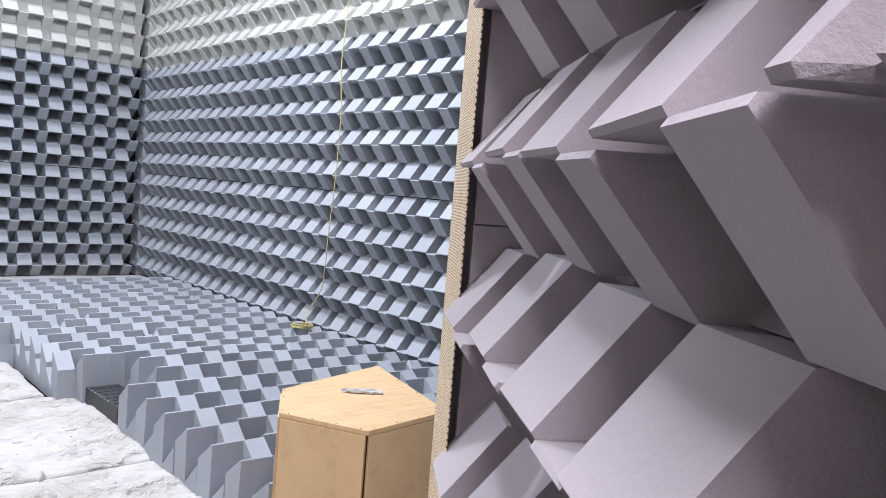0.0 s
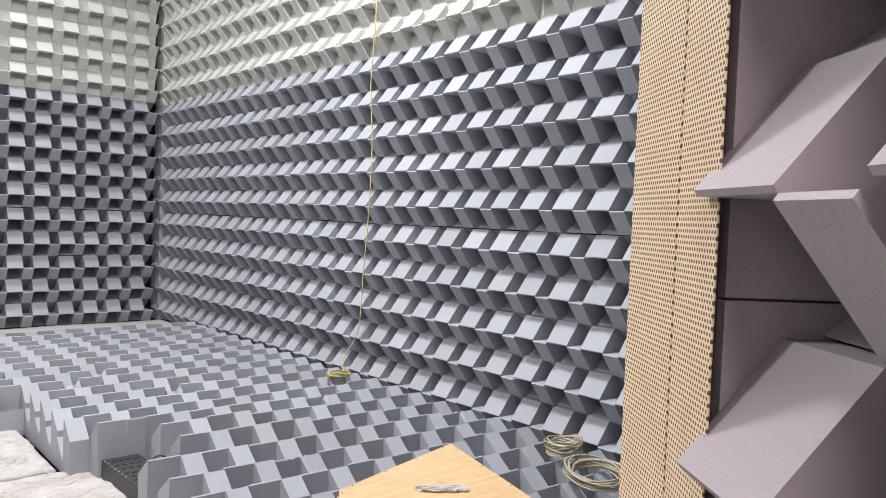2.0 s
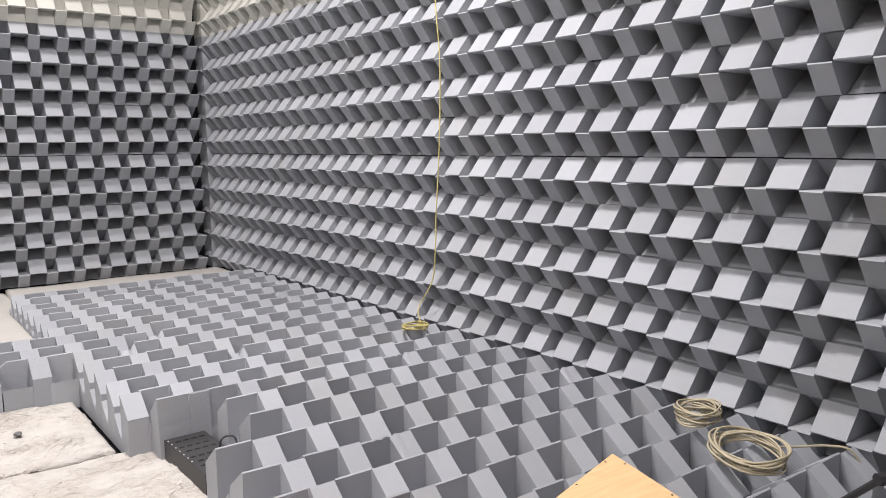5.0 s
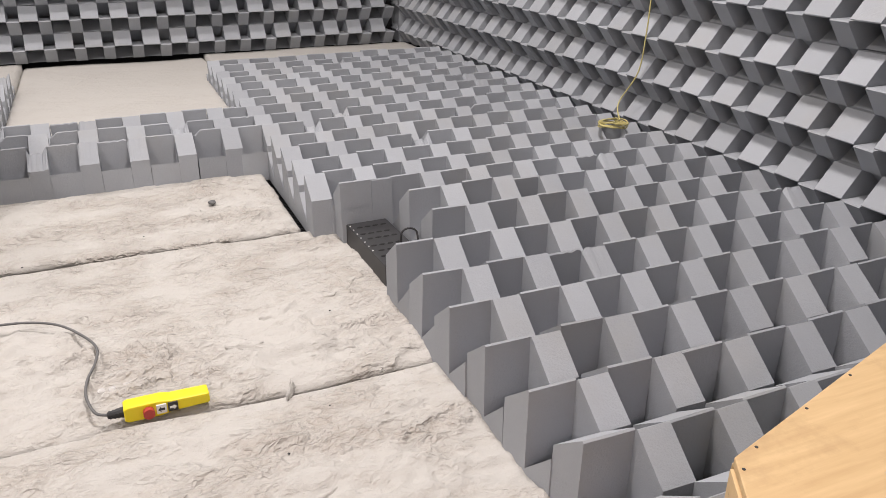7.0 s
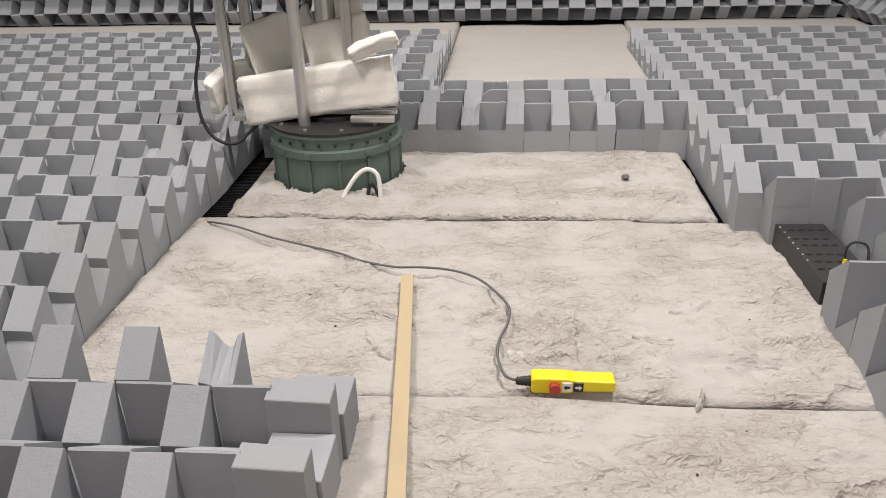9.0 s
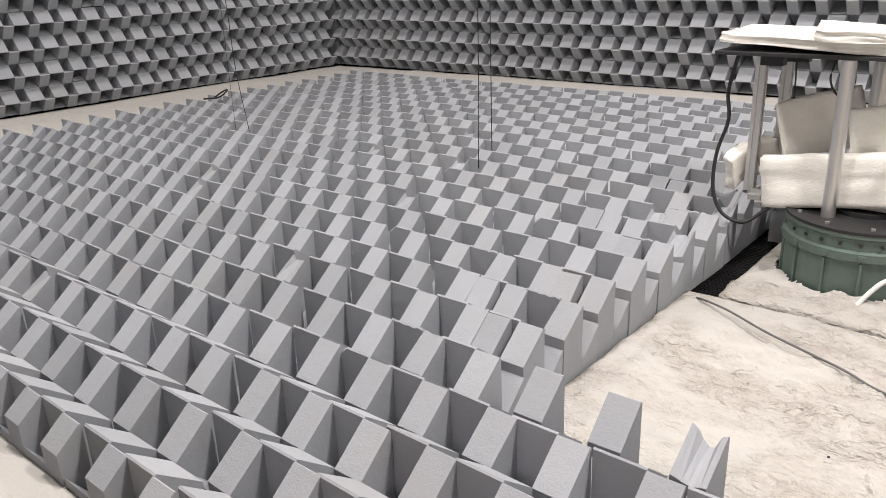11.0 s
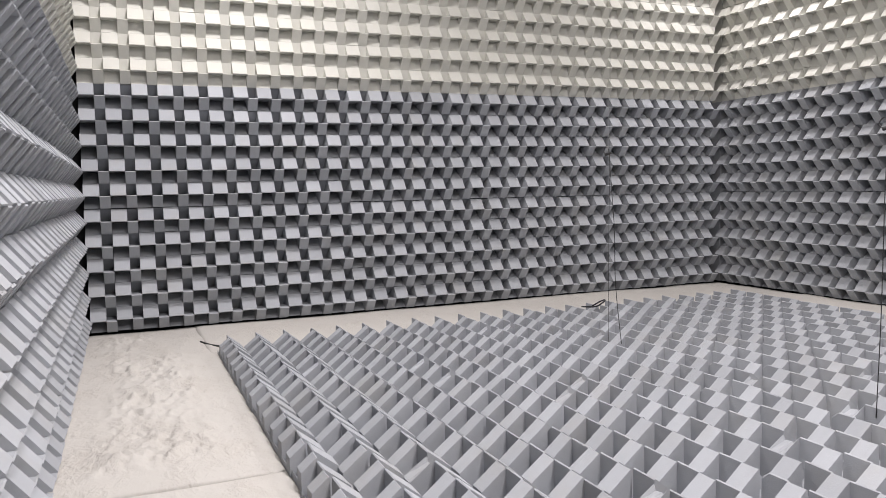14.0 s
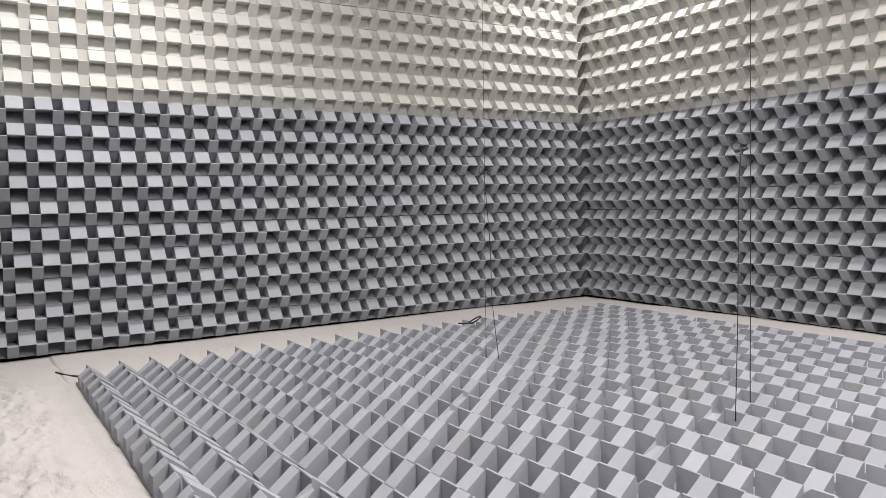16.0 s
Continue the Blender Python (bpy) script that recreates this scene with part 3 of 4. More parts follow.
def prism(pts, z0, z1, bevel=0.0):
    bm = bmesh.new()
    lo = [bm.verts.new((p[0], p[1], z0)) for p in pts]
    hi = [bm.verts.new((p[0], p[1], z1)) for p in pts]
    n = len(pts)
    bm.faces.new(lo)
    bm.faces.new(hi[::-1])
    for i in range(n):
        bm.faces.new((lo[i], lo[(i + 1) % n], hi[(i + 1) % n], hi[i]))
    bmesh.ops.recalc_face_normals(bm, faces=bm.faces)
    if bevel:
        bmesh.ops.bevel(bm, geom=bm.edges[:], offset=bevel, segments=2, affect="EDGES", profile=0.5)
    return bm


rel = [Vector((p[0], p[1], 0)) - bc for p in BOX]
part("lid", prism([p * 1.0 for p in rel], 0.722, 0.737, 0.002), PLY, box, "worn stained plywood lid")
for i in range(5):
    a, b = rel[i] * 0.965, rel[(i + 1) % 5] * 0.965
    d = b - a
    side_ob = part("side_board", cuboid(0.002, -0.012, 0.0, d.length - 0.002, 0.0, 0.7215, 0.001), PLY, box)
    side_ob.matrix_basis = pose(a.x, a.y, 0, 0, 0, math.degrees(math.atan2(d.y, d.x)))
    nrm = Vector((d.y, -d.x, 0)).normalized()
    for k in range(4):
        for zz in (0.69, 0.36):
            q = a + d * (0.07 + 0.28 * k)
            out = -nrm if nrm.dot(q) < 0 else nrm
            s = part("screw", rod(q + out * 0.010 + Vector((0, 0, zz)), q + out * 0.012 + Vector((0, 0, zz)), 0.0028, 8), BLACK, box)
    for k in range(4):
        q = rel[i] + (rel[(i + 1) % 5] - rel[i]) * (0.08 + 0.28 * k)
        q = q * 0.965
        part("screw", rod(q + Vector((0, 0, 0.7365)), q + Vector((0, 0, 0.7378)), 0.0026, 8), BLACK, box)
tuft = bmesh.new()
bmesh.ops.create_icosphere(tuft, subdivisions=4, radius=1)
for v in tuft.verts:
    s = 1 + 0.35 * noise.noise(v.co * 2.5)
    bend = 0.35 * math.sin(v.co.x * 2.2)
    v.co = Vector((v.co.x * 0.075 * s, (v.co.y * 0.016 + bend * 0.03) * s * (1.6 if v.co.x > 0.5 else 1), max(-0.2, v.co.z) * 0.013 * s))
tuft_ob = part("wool_tuft", tuft, FLAKE)
tuft_ob.matrix_world = pose(1.985, 2.30, 0.741, 0, 0, -48) @ Matrix.Diagonal((0.85, 0.85, 0.85, 1))
tagged(tuft_ob, "torn tuft of white wool lying on the plywood lid", "wool tuft")

# ---------- wooden strip ----------
strip = part("wooden_strip", cuboid(-0.0235, -0.98, -0.006, 0.0235, 0.98, 0.006, 0.0015), PINE)
strip.matrix_world = pose(0.607, 3.66, 0.036, 0, 0, 5.6)
tagged(strip, "long flat pale pine strip lying on the wool", "wooden strip")

# ---------- yellow pendant control ----------
pendant = thing("pendant_control", "yellow hoist pendant control lying on white wool", "remote control", (0.965, 3.965, 0.004), 1)
pendant.scale = (0.92, 0.92, 0.92)
prof = [(0.0, -0.031), (0.012, -0.040), (0.115, -0.040), (0.145, -0.030), (0.265, -0.026), (0.270, -0.022), (0.270, 0.022), (0.265, 0.026), (0.145, 0.030), (0.115, 0.040), (0.012, 0.040), (0.0, 0.031)]
bm = bmesh.new()
lo = [bm.verts.new((x, -0.012, z * 0.7 + 0.030)) for x, z in prof]
hi = [bm.verts.new((x, 0.050, z * 0.64 + 0.030)) for x, z in prof]
bm.faces.new(lo)
bm.faces.new(hi[::-1])
for i in range(len(prof)):
    bm.faces.new((lo[i], lo[(i + 1) % len(prof)], hi[(i + 1) % len(prof)], hi[i]))
bmesh.ops.recalc_face_normals(bm, faces=bm.faces)
bmesh.ops.bevel(bm, geom=bm.edges[:], offset=0.004, segments=2, affect="EDGES", profile=0.5)
part("housing", bm, YELLOW, pendant, "glossy yellow plastic housing")
part("stop_button", rod((0.075, -0.012, 0.030), (0.075, -0.034, 0.030), 0.018, 20), RED, pendant, "red mushroom stop button")
for bx, m1, m2, s in ((0.115, PALE, BLACK, -1), (0.151, BLACK, PALE, 1)):
    key = part("arrow_button", cuboid(bx - 0.016, -0.017, 0.013, bx + 0.016, -0.010, 0.047, 0.002), m1, pendant)
    ar = bmesh.new()
    cuboid(bx - 0.010, -0.0185, 0.026, bx + 0.002, -0.0172, 0.034, 0, ar) if s > 0 else cuboid(bx - 0.002, -0.0185, 0.026, bx + 0.010, -0.0172, 0.034, 0, ar)
    t0 = bx + s * 0.002
    tri = [ar.verts.new(q) for q in ((t0, -0.0186, 0.020), (t0 + s * 0.010, -0.0186, 0.030), (t0, -0.0186, 0.040))]
    ar.faces.new(tri)
    part("arrow", ar, m2, key)
gl = rod((-0.050, 0.018, 0.028), (0.002, 0.018, 0.030), 0.011, 12, None, 0.018)
part("cable_gland", gl, BLACK, pendant, "black rubber strain relief")
for k in range(4):
    part("gland_ring", rod((-0.044 + k * 0.012, 0.018, 0.0285), (-0.039 + k * 0.012, 0.018, 0.029), 0.0145 + 0.0012 * k, 12), BLACK, pendant)
cable = tube([(0.918, 3.982, 0.032), (0.885, 4.015, 0.028), (0.863, 4.10, 0.037), (0.868, 4.20, 0.037), (0.893, 4.30, 0.037), (0.899, 4.40, 0.037), (0.86, 4.50, 0.037), (0.78, 4.62, 0.037), (0.677, 4.685, 0.037),
              (0.56, 4.69, 0.045), (0.455, 4.705, 0.037), (0.32, 4.75, 0.037), (0.209, 4.82, 0.037), (0.05, 4.89, 0.037), (-0.116, 4.965, 0.037), (-0.30, 5.07, 0.037), (-0.45, 5.17, 0.012), (-0.52, 5.26, -0.03)], 0.0048, GCORD, "pendant_cable")
tagged(cable, "grey twisted cable snaking over the wool to the pendant", "cable")

# ---------- vented steel box between the wedges ----------
vb = thing("steel_box", "dark grey vented steel box sunk among foam wedges", "electrical box", (2.0, 4.545, -0.02), 1.5)
part("case", cuboid(0, 0, 0, 0.195, 0.505, 0.105, 0.003), STEEL, vb, "dark painted steel case")
for r, yy in enumerate((0.10, 0.16, 0.22, 0.30, 0.36, 0.44)):
    for k in range(4):
        xx = 0.032 + 0.038 * k + (0.012 if r % 2 else 0)
        bm = rod((0, 0, 0), (0, 0, 0.0012), 0.011, 14)
        bmesh.ops.scale(bm, vec=(1.3, 0.62, 1), verts=bm.verts)
        bmesh.ops.translate(bm, vec=(xx, yy, 0.1052), verts=bm.verts)
        part("vent_hole", bm, HOLE, vb)
for k in range(7):
    part("rivet", rod((0.008, 0.17 + 0.05 * k, 0.105), (0.008, 0.17 + 0.05 * k, 0.1075), 0.0035, 8), PALE, vb)
part("yellow_plug", rod((0.10, 0.085, 0.105), (0.104, 0.090, 0.150), 0.010, 10, None, 0.007), YELLOW, vb, "yellow connector plug")
part("plug_base", rod((0.10, 0.085, 0.105), (0.10, 0.085, 0.112), 0.017, 12), BLACK, vb)
tube([(0.13, 0.14, 0.105), (0.13, 0.15, 0.165), (0.155, 0.15, 0.19), (0.19, 0.13, 0.185), (0.19, 0.10, 0.14), (0.188, 0.09, 0.105)], 0.0045, BLACK, "looped_cable", vb)

# ---------- turntable with column ----------
tt = thing("turntable", "green cast turntable base with aluminium columns and wool panels", "turntable", (TT[0], TT[1], -0.04))
bm = bmesh.new()
ring = [(0.325, 0.0), (0.325, 0.215), (0.338, 0.222), (0.338, 0.258), (0.322, 0.266), (0.322, 0.315), (0.333, 0.322), (0.333, 0.338), (0.0, 0.338)]
sides = 56
rows = [[bm.verts.new((r * math.cos(2 * math.pi * k / sides), r * math.sin(2 * math.pi * k / sides), z)) for k in range(sides)] for r, z in ring[:-1]]
for p, q in zip(rows[:-1], rows[1:]):
    for k in range(sides):
        bm.faces.new((p[k], p[(k + 1) % sides], q[(k + 1) % sides], q[k]))
bm.faces.new(rows[-1])
part("drum", bm, GREEN, tt, "green painted cast drum")
for k in range(14):
    a = 2 * math.pi * k / 14
    m = pose(0, 0, 0, 0, 0, math.degrees(a))
    part("rib", cuboid(0.322, -0.006, 0.01, 0.336, 0.006, 0.216, 0.002, None, m), GREEN, tt)
    part("lug", cuboid(0.330, -0.016, 0.228, 0.343, 0.016, 0.252, 0.002, None, m), GREEN, tt)
for k in range(9):
    a = math.radians(225 + k * 14)
    part("socket", rod((0.333 * math.cos(a), 0.333 * math.sin(a), 0.292), (0.327 * math.cos(a), 0.327 * math.sin(a), 0.292), 0.008, 10), BLACK, tt)
disc = rod((0, 0, 0.339), (0, 0, 0.352), 0.335, 56)
part("disc", disc, BLACK, tt, "black round top plate")
bm = rod((0, 0, 0.3525), (0, 0, 0.372), 0.13, 40)
part("bearing", bm, BLACK, tt)
for k in range(10):
    a = 2 * math.pi * k / 10
    part("bolt", rod((0.29 * math.cos(a), 0.29 * math.sin(a), 0.352), (0.29 * math.cos(a), 0.29 * math.sin(a), 0.362), 0.010, 6), ALU, tt)


def extrusion(name, x, y, z0, z1, w=0.045):
    """A slotted square aluminium profile."""
    bm = bmesh.new()
    s, g, d = w / 2, w * 0.12, w * 0.2
    pts = [(-s, -s), (-g, -s), (-g, -s + d), (g, -s + d), (g, -s), (s, -s), (s, -g), (s - d, -g), (s - d, g), (s, g), (s, s), (g, s), (g, s - d), (-g, s - d), (-g, s), (-s, s), (-s, g), (-s + d, g), (-s + d, -g), (-s, -g)]
    lo = [bm.verts.new((x + a, y + b, z0)) for a, b in pts]
    hi = [bm.verts.new((x + a, y + b, z1)) for a, b in pts]
    for i in range(len(pts)):
        bm.faces.new((lo[i], lo[(i + 1) % len(pts)], hi[(i + 1) % len(pts)], hi[i]))
    bm.faces.new(lo[::-1])
    bm.faces.new(hi)
    return part(name, bm, ALU, tt)


PTOP = 1.03
for ex, ey, z0 in ((-0.515, -0.03, 0.38), (-0.45, 0.14, 0.40), (0.03, 0.10, 0.36), (0.10, -0.02, 0.36)):
    extrusion("column", ex, ey, z0, PTOP)
part("column_sleeve", rod((-0.118, -0.165, 0.35), (-0.118, -0.165, PTOP), 0.030, 24), ALU, tt, "thick round aluminium column")
part("column_sleeve", rod((-0.02, 0.05, 0.36), (-0.02, 0.05, PTOP), 0.048, 24), ALU, tt, "thick round aluminium column")
part("cross_bar", cuboid(-0.50, -0.075, 0.378, 0.33, -0.03, 0.40, 0.002), ALU, tt)
part("cross_bar", cuboid(-0.50, 0.10, 0.378, 0.33, 0.14, 0.40, 0.002), ALU, tt)
part("cross_bar", cuboid(-0.50, -0.10, 0.352, -0.44, 0.16, 0.378, 0.002), ALU, tt)
part("cross_bar", cuboid(0.12, -0.20, 0.372, 0.335, -0.165, 0.40, 0.002), ALU, tt)
part("platform", cuboid(-0.69, -0.17, PTOP, 0.35, 0.36, PTOP + 0.018, 0.003), BLACK, tt, "black platform board")
for ex, ey in ((-0.46, -0.05), (-0.40, 0.12), (0.03, 0.10)):
    part("bracket", cuboid(ex - 0.05, ey - 0.03, PTOP - 0.05, ex + 0.05, ey + 0.03, PTOP - 0.001, 0.003), BLACK, tt)
tube([(-0.62, -0.05, PTOP - 0.002), (-0.65, -0.06, 0.85), (-0.63, -0.08, 0.72), (-0.67, -0.09, 0.55), (-0.66, -0.12, 0.38), (-0.60, -0.13, 0.27), (-0.50, -0.12, 0.24), (-0.42, -0.08, 0.30), (-0.33, -0.05, 0.375)], 0.009, BLACK, "black_cable", tt)
tube([(-0.40, 0.08, PTOP - 0.002), (-0.39, 0.075, 0.8), (-0.40, 0.07, 0.6)], 0.004, BLACK, "thin_cable", tt)
tube([(-0.20, 0.0, PTOP), (-0.22, -0.02, 0.93), (-0.17, -0.04, 0.86), (-0.12, -0.02, 0.90), (-0.14, 0.0, PTOP)], 0.0045, BLACK, "thin_cable", tt)
tube([(0.09, -0.42, 0.045), (0.12, -0.39, 0.10), (0.17, -0.36, 0.165), (0.22, -0.345, 0.185), (0.265, -0.35, 0.15), (0.275, -0.37, 0.04)], 0.011, PALE, "white_hose", tt)
tube([(0.21, -0.35, 0.05), (0.23, -0.36, 0.12), (0.26, -0.35, 0.06), (0.27, -0.39, 0.02)], 0.009, BLACK, "thin_cable", tt)


def panel(name, label, centre, size, turn, bend=0.0, seed=0, mat=None):
    """A thick soft wool sheet with uneven rounded rims."""
    bm = bmesh.new()
    bmesh.ops.create_cube(bm, size=1)
    bmesh.ops.subdivide_edges(bm, edges=bm.edges, cuts=14, use_grid_fill=True)
    for v in bm.verts:
        x, y, z = v.co
        r = max(abs(x), abs(z)) * 2
        v.co.y *= 1 - 0.16 * max(0, (r - 0.85) / 0.15) ** 2
        p = Vector((x * 2 + seed, y, z * 2))
        v.co = Vector((x * size[0], v.co.y * size[1] - bend * (x * 2) ** 2, z * size[2]))
        v.co += noise.noise_vector(p * 1.6) * 0.010 + noise.noise_vector(p * 6) * 0.004
    ob = part(name, bm, mat or FELT)
    for f in ob.data.polygons:
        f.use_smooth = True
    ob.matrix_world = Matrix.Translation(centre) @ Euler([radians(a) for a in turn]).to_matrix().to_4x4()
    ob.parent, ob.matrix_parent_inverse = tt, pose(TT[0], TT[1], -0.04).inverted()
    return tagged(ob, label)


panel("wool_panel", "thick white wool panel leaning across the turntable columns", (-0.055, 5.79, 0.46), (0.77, 0.10, 0.235), (-4, -8, 1), 0.0, 1)
panel("wool_panel", "folded white wool panel hung on the columns", (-0.56, 5.88, 0.47), (0.26, 0.07, 0.17), (10, -18, 55), 0.04, 2)
panel("wool_panel", "curled beige wool sheet round the columns", (-0.28, 6.0, 0.66), (0.36, 0.045, 0.28), (-5, -14, 25), 0.08, 3)
panel("wool_panel", "upright white wool panel behind the leaning one", (0.045, 5.875, 0.685), (0.325, 0.05, 0.21), (-5, -11, 3), 0.0, 4)
panel("wool_panel", "torn white wool flap on top of the panel", (0.24, 5.74, 0.69), (0.24, 0.05, 0.07), (30, -18, 6), 0.02, 5)
panel("wool_panel", "narrow white wool piece standing between columns", (0.10, 5.93, 0.88), (0.13, 0.05, 0.26), (-5, 4, 0), 0.0, 6)
panel("wool_panel", "white wool sheet lying on the black platform", (-0.20, 5.95, PTOP + 0.014), (0.98, 0.48, 0.05), (0, 2, 0), 0.0, 7)
panel("wool_panel", "torn white wool sheet lying on the platform", (-0.02, 5.86, PTOP + 0.055), (0.55, 0.35, 0.05), (2, 3, 12), 0.0, 8)

# ---------- cable coils and rope ----------
def coil(name, label, centre, r, loops, mat, tilt, seed, wire=0.004, flat=1.0, height=0.05):
    rnd = random.Random(seed)
    c = thing(name, label, "cable coil", centre)
    for n in range(loops):
        rr, ph = r * rnd.uniform(0.84, 1.06), rnd.uniform(0, 6.28)
        ox, oy, oz = rnd.gauss(0, r * 0.05), rnd.gauss(0, r * 0.05), height * n / loops
        pts = []
        for k in range(15):
            a = ph + 2 * math.pi * k / 14
            w = 1 + 0.04 * math.sin(3 * a + n)
            pts.append((ox + rr * w * math.cos(a), (oy + rr * w * math.sin(a)) * flat, oz + 0.006 * math.sin(2 * a + n)))
        ob = tube(pts, wire, mat, "loop", c, 6, 4)
    c.matrix_world = pose(*centre, *tilt)
    return c


coil("cable_coil", "coil of beige cable resting on foam wedges", (3.53, 3.00, 0.275), 0.135, 12, CORD, (6, -4, 10), 1, 0.0045)
coil("cable_coil", "flattened coil of beige cable resting on foam wedges", (3.72, 3.35, 0.28), 0.14, 12, CORD, (-4, 6, 40), 2, 0.0045, 0.6, 0.06)
coil("cable_coil", "small coil of yellow cable on foam wedges", (3.74, 5.48, 0.275), 0.10, 8, YCORD, (0, 5, 20), 3, 0.0035, 0.75, 0.03)
tail = tube([(3.66, 3.0, 0.275), (3.78, 2.93, 0.27), (3.86, 2.86, 0.275), (3.9, 2.78, 0.26), (3.94, 2.72, 0.1)], 0.0045, CORD, "loose_cable")
tagged(tail, "loose beige cable end trailing over the wedges", "cable")
rope = tube([(3.80, 5.50, 0.30), (3.90, 5.66, 0.36), (3.975, 5.60, 0.55), (3.985, 5.575, 0.80), (3.985, 5.565, 1.0), (3.985, 5.53, 1.35), (3.985, 5.51, 1.7), (3.985, 5.51, 2.02), (3.985, 5.55, 2.4), (3.985, 5.52, 2.8), (3.985, 5.50, 3.4), (3.985, 5.5, 4.6)], 0.0042, YCORD, "hanging_rope")
tagged(rope, "thin yellow cable hanging down the wedge wall", "cable")

# ---------- hanging microphone cables ----------
for lab, pts, r in (("thin dark cable hanging from the ceiling", [(-4.66, 5.79, 0.2), (-4.655, 5.79, 1.0), (-4.63, 5.79, 2.2), (-4.62, 5.79, CEIL)], 0.0016),
                    ("dark microphone cable drooping to the floor wedges", [(-4.615, 5.77, 1.78), (-4.59, 5.77, 1.55), (-4.545, 5.77, 1.15), (-4.53, 5.77, 0.7), (-4.45, 5.77, 0.22)], 0.003),
                    ("thin dark cable hanging from the ceiling", [(-2.355, 6.2, 0.22), (-2.355, 6.2, 1.5), (-2.36, 6.2, 2.7), (-2.36, 6.2, CEIL)], 0.0032),
                    ("dark microphone cable hanging to the floor wedges", [(-2.165, 5.85, 1.8), (-2.18, 5.85, 1.5), (-2.185, 5.85, 0.8), (-2.2, 5.85, 0.21)], 0.0028)):
    tagged(tube(pts, r, BLACK, "hanging_cable"), lab, "cable", "hanging cables")
for mx, my, mz in ((-4.63, 5.78, 1.77), (-2.19, 5.9, 1.8)):
    mic = thing("microphone_clip", "small dark microphone clip on a hanging cable", "microphone clip", (mx, my, mz), 0, "hanging cables")
    part("clip_body", rod((-0.05, 0, 0), (0.03, 0, 0.012), 0.011, 12), BLACK, mic)
    tube([(-0.05, 0, 0), (-0.075, 0, 0.03), (-0.05, 0, 0.06), (-0.015, 0, 0.045), (-0.01, 0, 0.012)], 0.0035, BLACK, "wire_loop", mic)
tagged(tube([(-6.42, 2.86, 0.125), (-6.55, 2.79, 0.115), (-6.68, 2.74, 0.108), (-6.86, 2.68, 0.108)], 0.009, BLACK, "cable_stub"), "short black cable end lying on the wool", "cable")
tagged(tube([(-5.98, 6.5, 0.27), (-5.9, 6.56, 0.33), (-5.83, 6.55, 0.34), (-5.88, 6.48, 0.28), (-6.1, 6.45, 0.25)], 0.008, BLACK, "cable_stub"), "short black cable loop on the floor wedges", "cable")

# ---------- black tripod stand ----------
SX, SY = 3.17, 2.325
stand = thing("tripod_stand", "black telescopic tripod stand with clamp knobs", "stand", (SX, SY, 0))
part("lower_tube", rod((0, 0, 0.12), (0, 0, 0.98), 0.018, 16), BLACK, stand)
part("upper_tube", rod((0, 0, 0.98), (0, 0, 1.62), 0.012, 14), BLACK, stand)
for zz in (0.95, 1.30):
    col = part("collar", rod((0, 0, zz), (0, 0, zz + 0.07), 0.026, 16), BLACK, stand)
    part("knob", rod((-0.02, 0, zz + 0.035), (-0.065, 0.02, zz + 0.035), 0.022, 8), BLACK, col)
part("hub", rod((0, 0, 0.50), (0, 0, 0.57), 0.032, 16), BLACK, stand)
part("hub_knob", rod((-0.03, 0, 0.535), (-0.09, 0.03, 0.535), 0.018, 8), BLACK, stand)
for k in range(3):
    a = math.radians(80 + 120 * k)
    leg = part("leg", rod((0.03 * math.cos(a), 0.03 * math.sin(a), 0.53), (0.52 * math.cos(a), 0.52 * math.sin(a), 0.03), 0.011, 10), BLACK, stand)
    part("foot", rod((0.50 * math.cos(a), 0.50 * math.sin(a), 0.05), (0.535 * math.cos(a), 0.535 * math.sin(a), 0.012), 0.016, 10), BLACK, leg)
    part("brace", rod((0.02 * math.cos(a), 0.02 * math.sin(a), 0.2), (0.27 * math.cos(a), 0.27 * math.sin(a), 0.285), 0.006, 8), BLACK, stand)


# ---------- torn wool flakes and small litter on the batts ----------
def wool_flake(x, y, lx, ly, turn, seed, z=0.004):
    """A thin curled shred of wool: uneven outline, raised crumpled rim."""
    bm = bmesh.new()
    n, m = 26, 12
    rows = []
    for i in range(n + 1):
        a = i / n * 2 - 1
        row = []
        for j in range(m + 1):
            b = j / m * 2 - 1
            p = Vector((a * 2.2 + seed * 5.1, b * 1.1, seed))
            w = (1 - abs(a) ** 2.5) ** 0.5 * (0.55 + 0.7 * abs(noise.noise(Vector((a * 2.6, seed * 3.3, 0))))) * (1 + 0.35 * noise.noise(p * 3))
            fold = 1 - abs(noise.noise(p * 1.7)) * 2
            rim = max(0.0, 1 - b * b)
            row.append(bm.verts.new((a * lx / 2, b * w * ly / 2 + 0.18 * ly * math.sin(a * 2.4 + seed), rim * (0.002 + 0.014 * max(0, fold) ** 3 + 0.003 * noise.noise(p * 7)) - 0.010 * (1 - rim))))
        rows.append(row)
    for p, q in zip(rows[:-1], rows[1:]):
        for k in range(m):
            bm.faces.new((p[k], q[k], q[k + 1], p[k + 1]))
    bmesh.ops.recalc_face_normals(bm, faces=bm.faces)
    ob = part("wool_flake", bm, FLAKE)
    ob.data.polygons.foreach_set("use_smooth", [True] * len(ob.data.polygons))
    ob.matrix_world = pose(x, y, z, 0, 0, turn)
    return tagged(ob, "torn grey-beige shred of wool lying on the batt", "wool shred", "wool shreds")


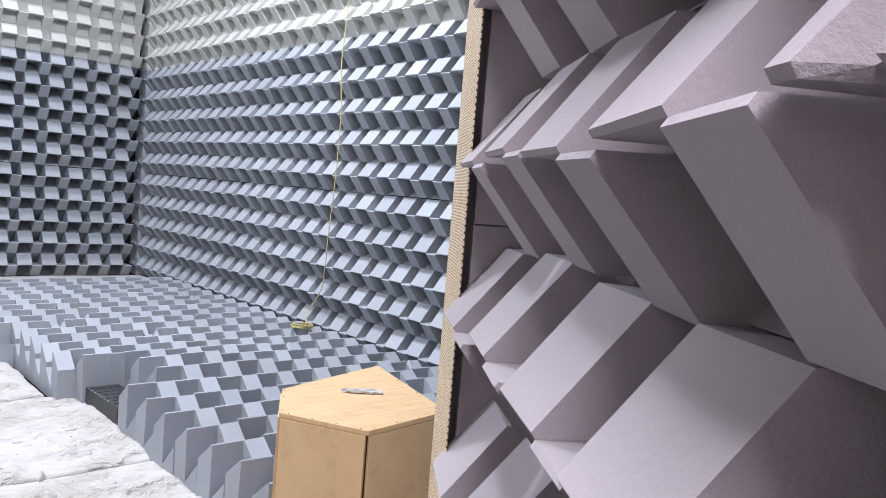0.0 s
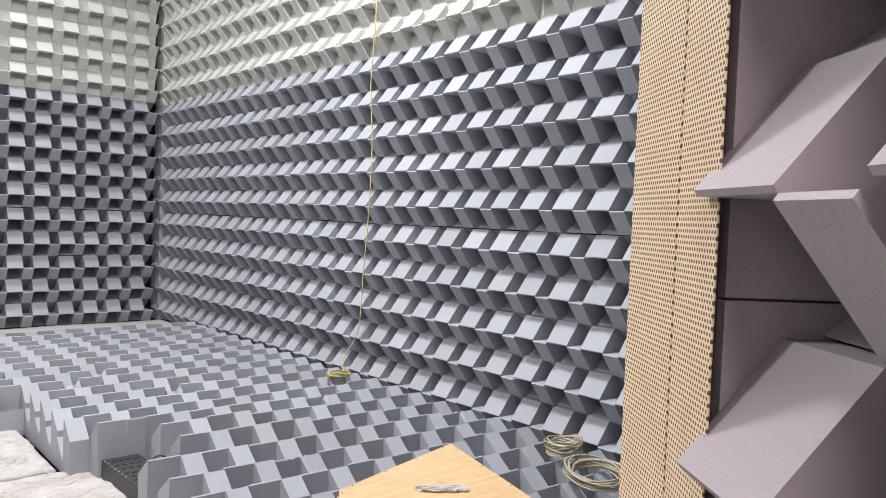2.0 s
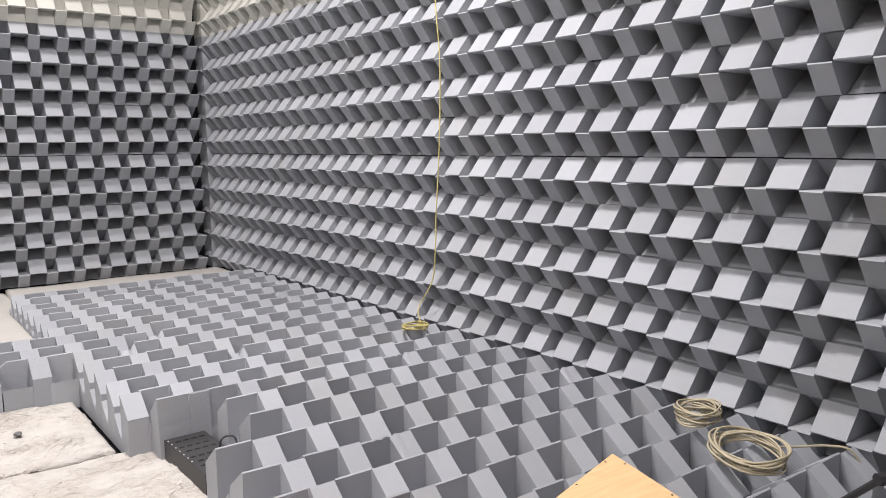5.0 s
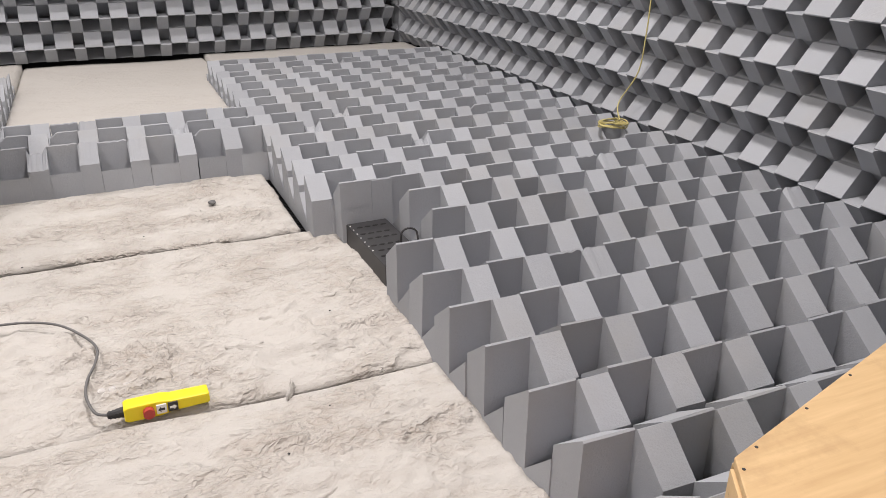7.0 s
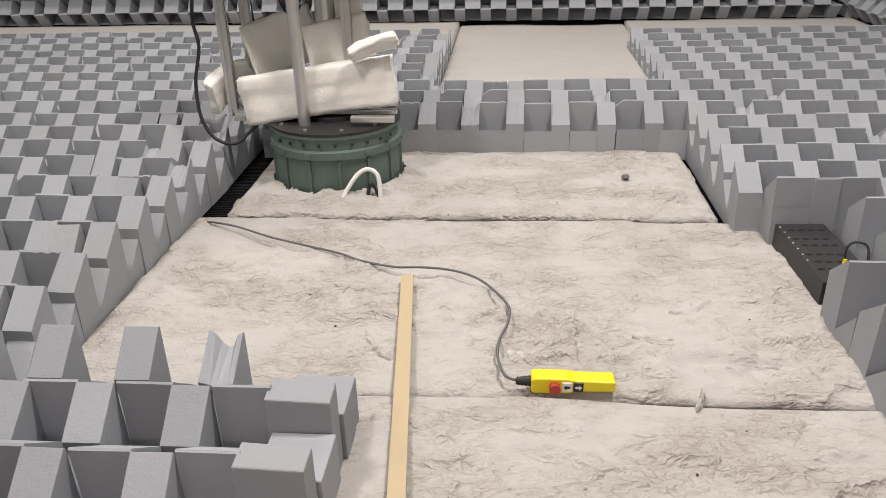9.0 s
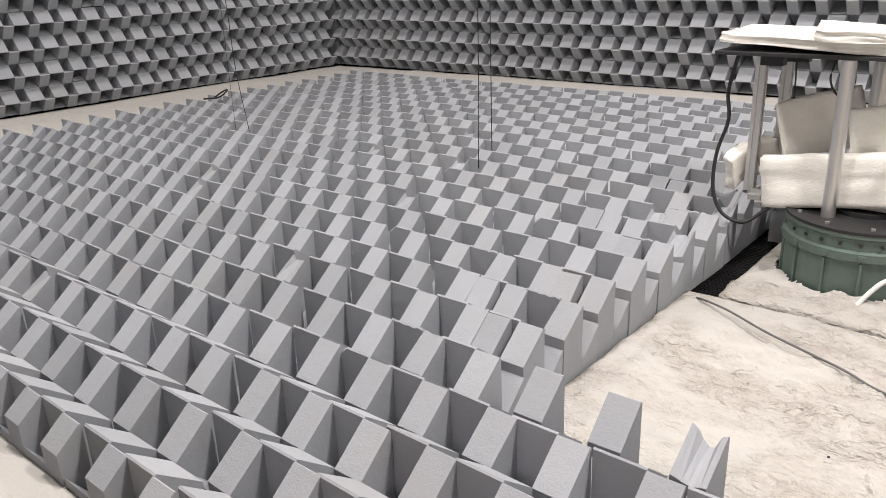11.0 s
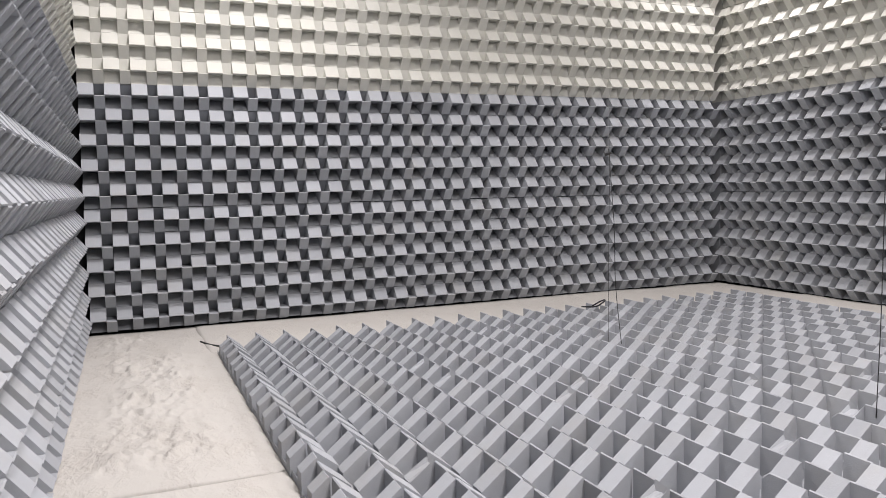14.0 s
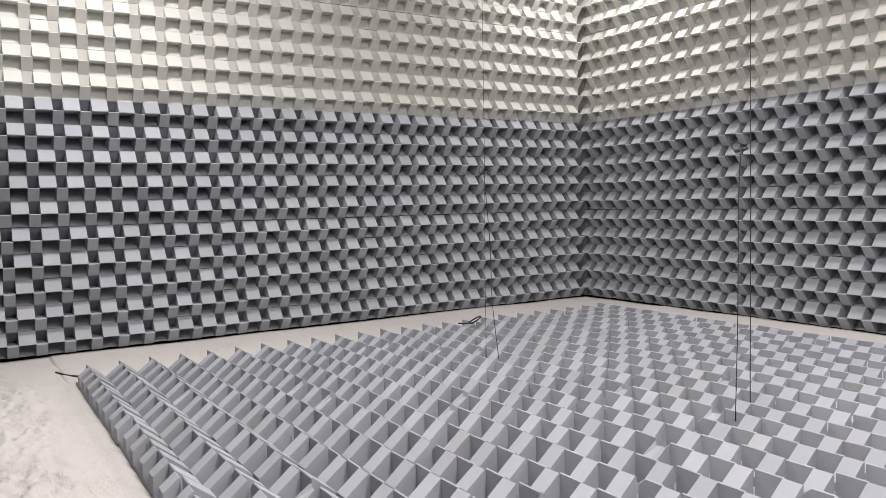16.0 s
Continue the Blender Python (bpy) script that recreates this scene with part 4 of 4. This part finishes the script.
for spec in ((1.62, 4.52, 0.34, 0.16, 12, 1), (1.30, 4.32, 0.30, 0.10, -14, 2), (1.52, 4.20, 0.46, 0.035, -22, 3), 
             (0.36, 4.46, 0.26, 0.13, -35, 5), (0.46, 4.20, 0.20, 0.05, -60, 6), (1.00, 3.44, 0.30, 0.09, 50, 7), (1.30, 3.40, 0.34, 0.08, 15, 8),
             (1.46, 3.95, 0.10, 0.03, 75, 10), (0.95, 3.15, 0.30, 0.09, -20, 16)):
    wool_flake(*spec, z=0.002)


def lump(name, label, category, x, y, z, size, seed, mat, flat=0.6):
    bm = bmesh.new()
    bmesh.ops.create_icosphere(bm, subdivisions=2, radius=size)
    for v in bm.verts:
        v.co *= 1 + 0.3 * noise.noise(v.co / size * 1.3 + Vector((seed, 0, 0)))
        v.co.z *= flat
    ob = part(name, bm, mat)
    ob.matrix_world = pose(x, y, z, 0, 0, seed * 40)
    return tagged(ob, label, category, "litter on the wool")


lump("pebble", "small grey pebble lying on white wool", "pebble", 1.48, 5.77, 0.020, 0.020, 1, GCORD)
for k, (cx, cy) in enumerate(((0.95, 5.45), (1.12, 5.42), (0.62, 5.28), (1.55, 3.80), (1.38, 3.62), (0.55, 3.85), (0.43, 3.7), (1.72, 4.40), (0.3, 4.3), (1.05, 3.2), (1.6, 3.3), (0.75, 3.5))):
    lump("foam_crumb", "tiny dark foam crumb on white wool", "crumb", cx, cy, 0.012 if cy < 5.3 else 0.02, 0.0028 + 0.001 * (k % 3), k, BLACK)
wrap = thing("bubble_wrap", "scrap of clear plastic bubble wrap on white wool", "bubble wrap", (0.95, 4.17, 0.008))
for bx, by, br in ((-0.045, -0.015, 0.014), (-0.012, -0.02, 0.015), (0.03, -0.005, 0.018), (0.055, 0.03, 0.022)):
    bm = bmesh.new()
    bmesh.ops.create_uvsphere(bm, u_segments=18, v_segments=10, radius=br)
    for v in bm.verts:
        v.co = Vector((v.co.x + bx, v.co.y + by, v.co.z * 0.6 + br * 0.4))
    ob = part("bubble", bm, CLEAR, wrap)
    ob.data.polygons.foreach_set("use_smooth", [True] * len(ob.data.polygons))
